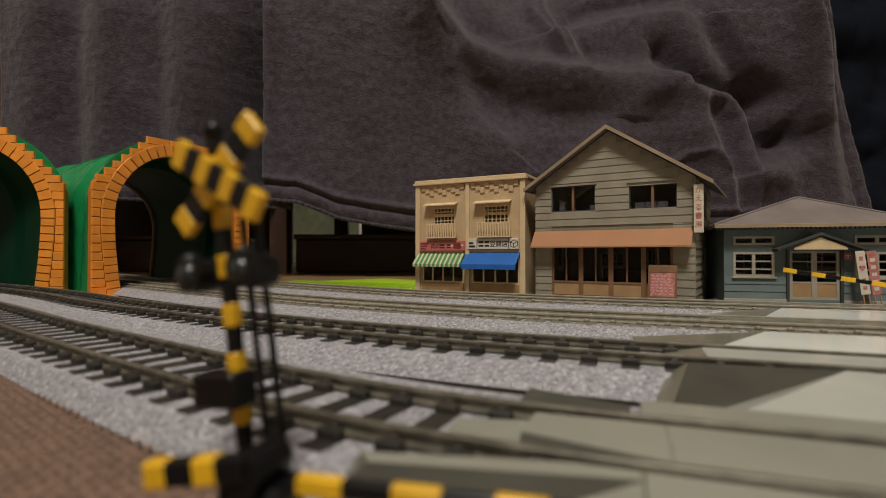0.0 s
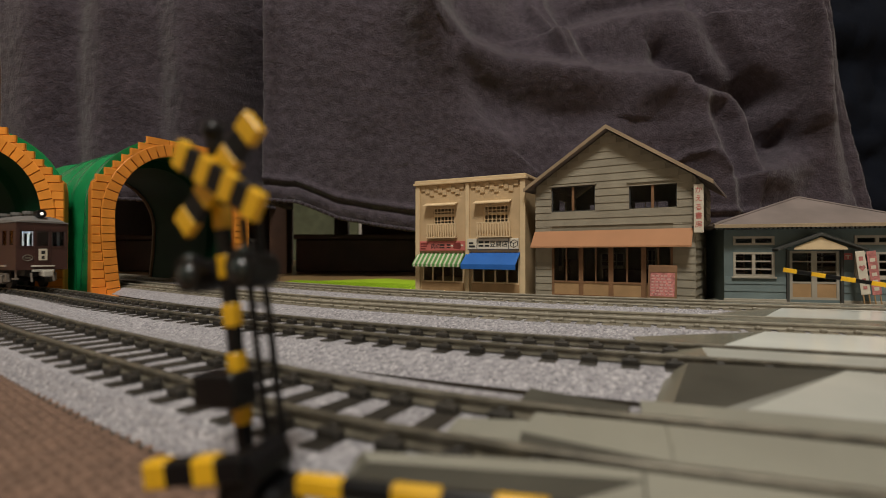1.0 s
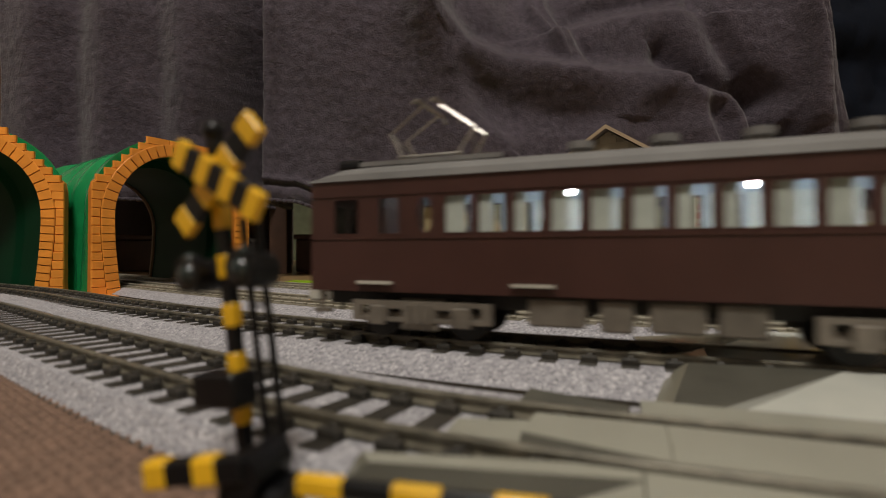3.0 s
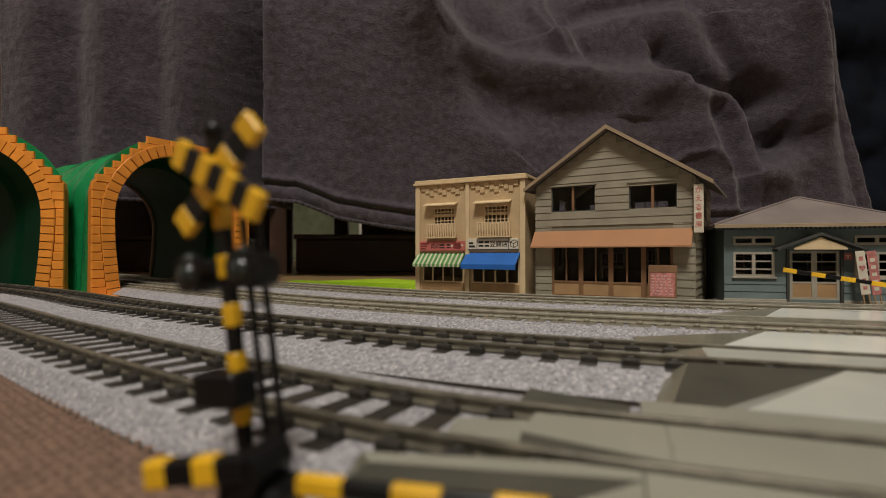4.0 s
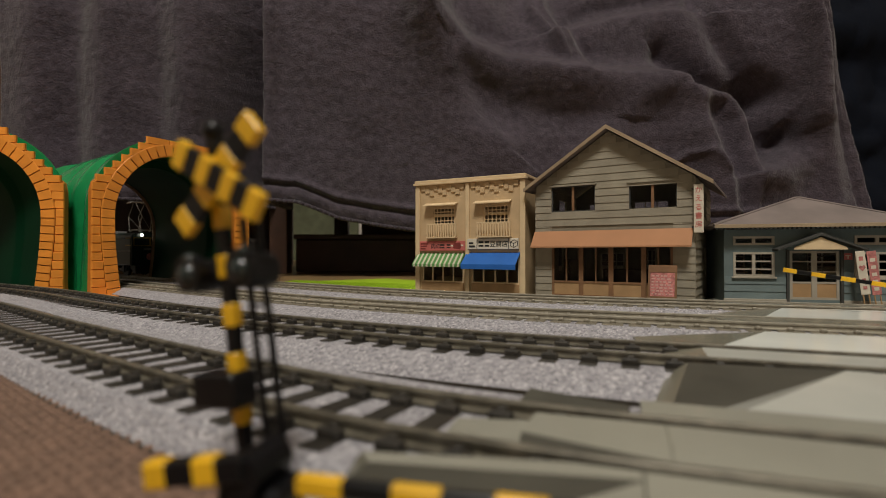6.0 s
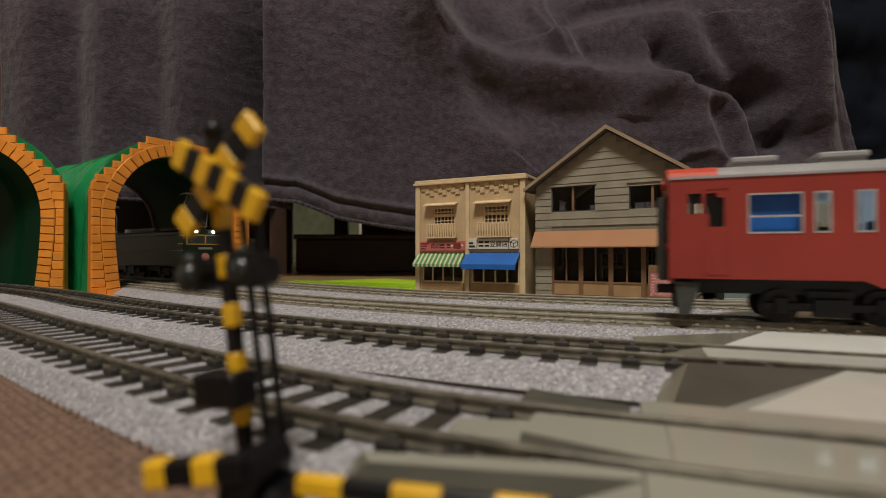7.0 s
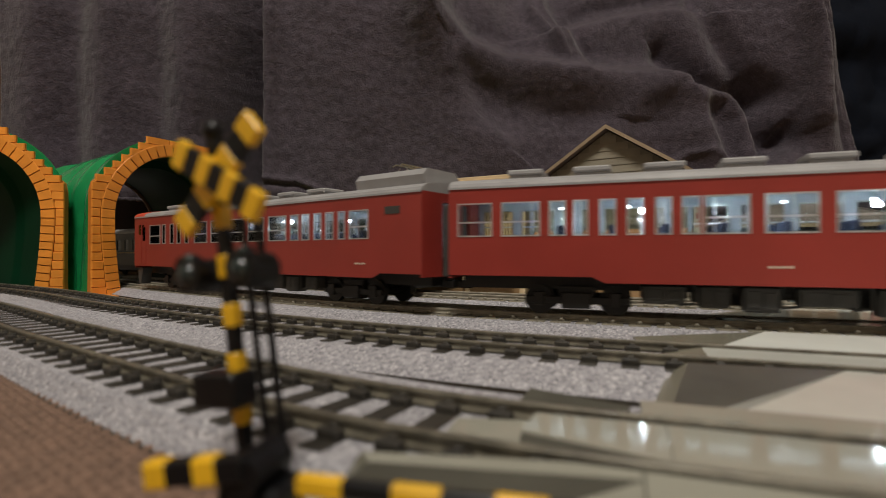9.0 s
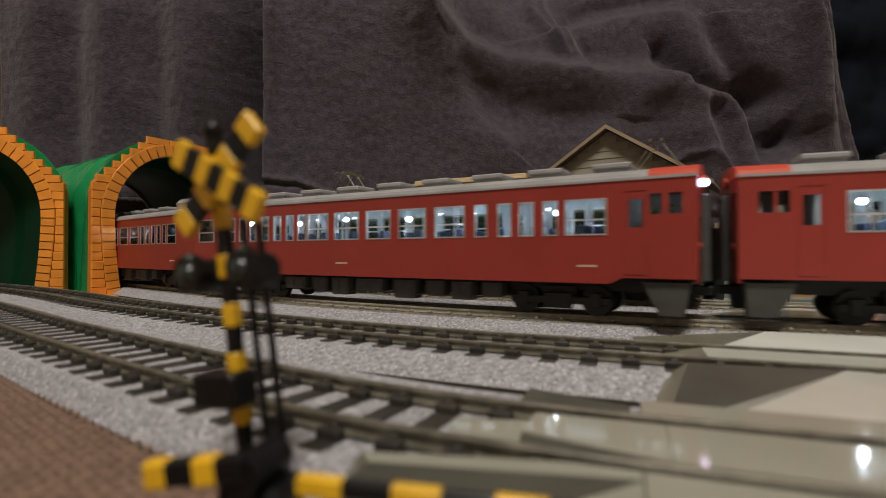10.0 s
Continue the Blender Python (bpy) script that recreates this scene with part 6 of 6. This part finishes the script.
def sleeping_car():
    L, HW, B, G = 246.0, 18.0, 11.0, 41.0
    t = thing("sleeping_car", at(0, 0), "dark green sleeping car with grey roof and side line", "railway coach")
    X = L / 2
    wins = [(-X + 14 + 17 * i, -X + 22 + 17 * i, 25, 35) for i in range(13)]
    for y0, y1 in ((HW - 1, HW), (-HW, -HW + 1)):
        fl = part("side_panel", flank(-X, X, B, G, y0, y1, wins), LOCO_GREEN, t)
        for a, b, c, d in wins:
            part("pane", Solid().box(a, b, y0 + .4, y0 + .48, c, d), SMOKED, fl)
        r = (HW, HW + .2) if y0 > 0 else (-HW - .2, -HW)
        part("belt", Solid().box(-X, X, *r, 22.4, 23.0), YELLOW_LINE, fl)
        part("mark", Solid().box(-X + 24, -X + 25, *r, 28, 33).box(-X + 27, -X + 30, *r, 28, 33).box(-X + 6, -X + 8, *r, 26, 34), PANEL_GREY, fl, "grey plain mark")
    for sx in (-1, 1):
        a, b = sorted((sx * X, sx * (X - 1)))
        part("end_wall", Solid().box(a, b, -HW + 1, HW - 1, B, G), LOCO_GREEN, t)
        part("gangway", Solid().box(min(sx * X, sx * (X + 3)), max(sx * X, sx * (X + 3)), -6, 6, B, 40, .5), CHASSIS, t)
        bogie(t, sx * (X - 45), 11.5, CHASSIS, 5.3, 26)
    part("roof", Solid().prism(roof_profile(HW, G, 46.5), -X, X, "x"), ROOF_SILVER, t, "dull grey roof")
    part("underframe", Solid().box(-X + 3, X - 3, -10, 10, 6, B + 2), CHASSIS, t)
    return t


TRAM_ROOF = material("dark_grey_roof", (0.18, 0.176, 0.172), 0.6, scale=90, vary=0.12)
CURTAIN = material("pale_curtain", (0.56, 0.55, 0.50), 0.85, scale=300, vary=0.1)
LED_SOFT = material("led_soft", (0.9, 0.95, 1.0), 0.5, glow=60, bump=0)
TUBE_DIM = material("dim_tube", (0.95, 0.97, 1.0), 0.5, glow=16, bump=0)
WIN_1 = [(21.5, 35.5), (38.1, 42.3), (47.9, 52.6), (56.3, 61.0), (65.5, 70), (76.4, 90), (94, 107.4), (111.4, 125.2), (129, 142.6), (146.4, 160.2), (163.2, 169.4), (171.3, 176.9), (179.8, 185.0), (187.6, 192.8), (195.6, 200), (202.2, 213.6)]
WIN_2 = [(3.4, 16.5), (19.8, 33.6), (36.6, 42.4), (44.6, 49.8), (53.2, 58.6), (61.8, 67.2), (70.4, 75.6), (78.2, 83.8), (84.6, 97.4), (101, 115), (119, 132), (136, 149.4), (153.4, 166.8), (171, 176.2), (180.4, 185.8), (188.8, 194.4), (197.6, 203), (205.4, 219.4)]
WIN_3 = [(27.5, 41), (44, 49), (53, 58), (62, 67), (72, 85.6), (90, 103.6), (108, 121.6), (126, 139.6), (144, 157.6), (163, 168), (172, 177), (182, 187), (200, 213)]
WIN_1 = [(a * 1.02, b * 1.02) for a, b in WIN_1]
LEAD = red_car(WIN_1, [(11.4, 15.6)], True, False, True, True, None, "vermilion lead railcar with lit windows and roof cooler")
MIDDLE = red_car(WIN_2, [(226.2, 230.4)], False, True, False, False, None, "vermilion middle railcar with brightly lit windows")
REAR = red_car(WIN_3, [(16.8, 21.2)], True, False, False, False, None, "vermilion rear railcar with grey roof and vents")
RED_CARS = [LEAD, MIDDLE, REAR]
part("marker_lamp", Solid().ball((-124.0, 6, 44.4), 1.3), LAMP_VIOLET, MIDDLE, "glowing violet-white marker lamp", smooth=True)
TRAM = tram_car()
LOCO = express_loco()
COACHES = [sleeping_car()]
COACHES.append(copy_thing(COACHES[0], at(0, 0)))


def on_track(line, s, pivots):
    """The pose of a car whose middle is at s, with its two bogies on the line."""
    a, b = line.point(s - pivots / 2), line.point(s + pivots / 2)
    c, d = (a + b) / 2, b - a
    return at(c[0], c[1], RAIL_TOP, math.degrees(math.atan2(d[1], d[0])))


def ride(car, line, keys, offset, pivots):
    """Key a car along a line: keys of seconds and the place of the train's head."""
    k, v = zip(*keys)
    rows = []
    for i in range(51):
        t = 0.2 * i
        rows.append((t, on_track(line, float(np.interp(t, k, v)) + offset, pivots)))
    walk(car, rows)


def motions():
    red = [(0, -742), (7.0, 387.5), (8.0, 552.5), (10, 873)]
    for car, back in zip(RED_CARS, (123, 373.5, 628)):
        ride(car, TRACK_3, red, -back, 156)
    ride(TRAM, TRACK_2, [(0, 911), (0.6, 782), (1.0, 700), (1.3, 627), (1.6, 549), (2.0, 463), (2.5, 363), (2.7, 324), (4.6, -81), (6.0, -300), (7.0, -340), (10, -340)], 79, 94)
    loco = [(0, 1575), (5.7, 893), (6.8, 763), (7.8, 655), (9.0, 501), (10, 364)]
    ride(LOCO, TRACK_4, loco, 113, 142)
    for i, car in enumerate(COACHES):
        ride(car, TRACK_4, loco, 226 + 6 + 123 + 254 * i, 156)


motions()
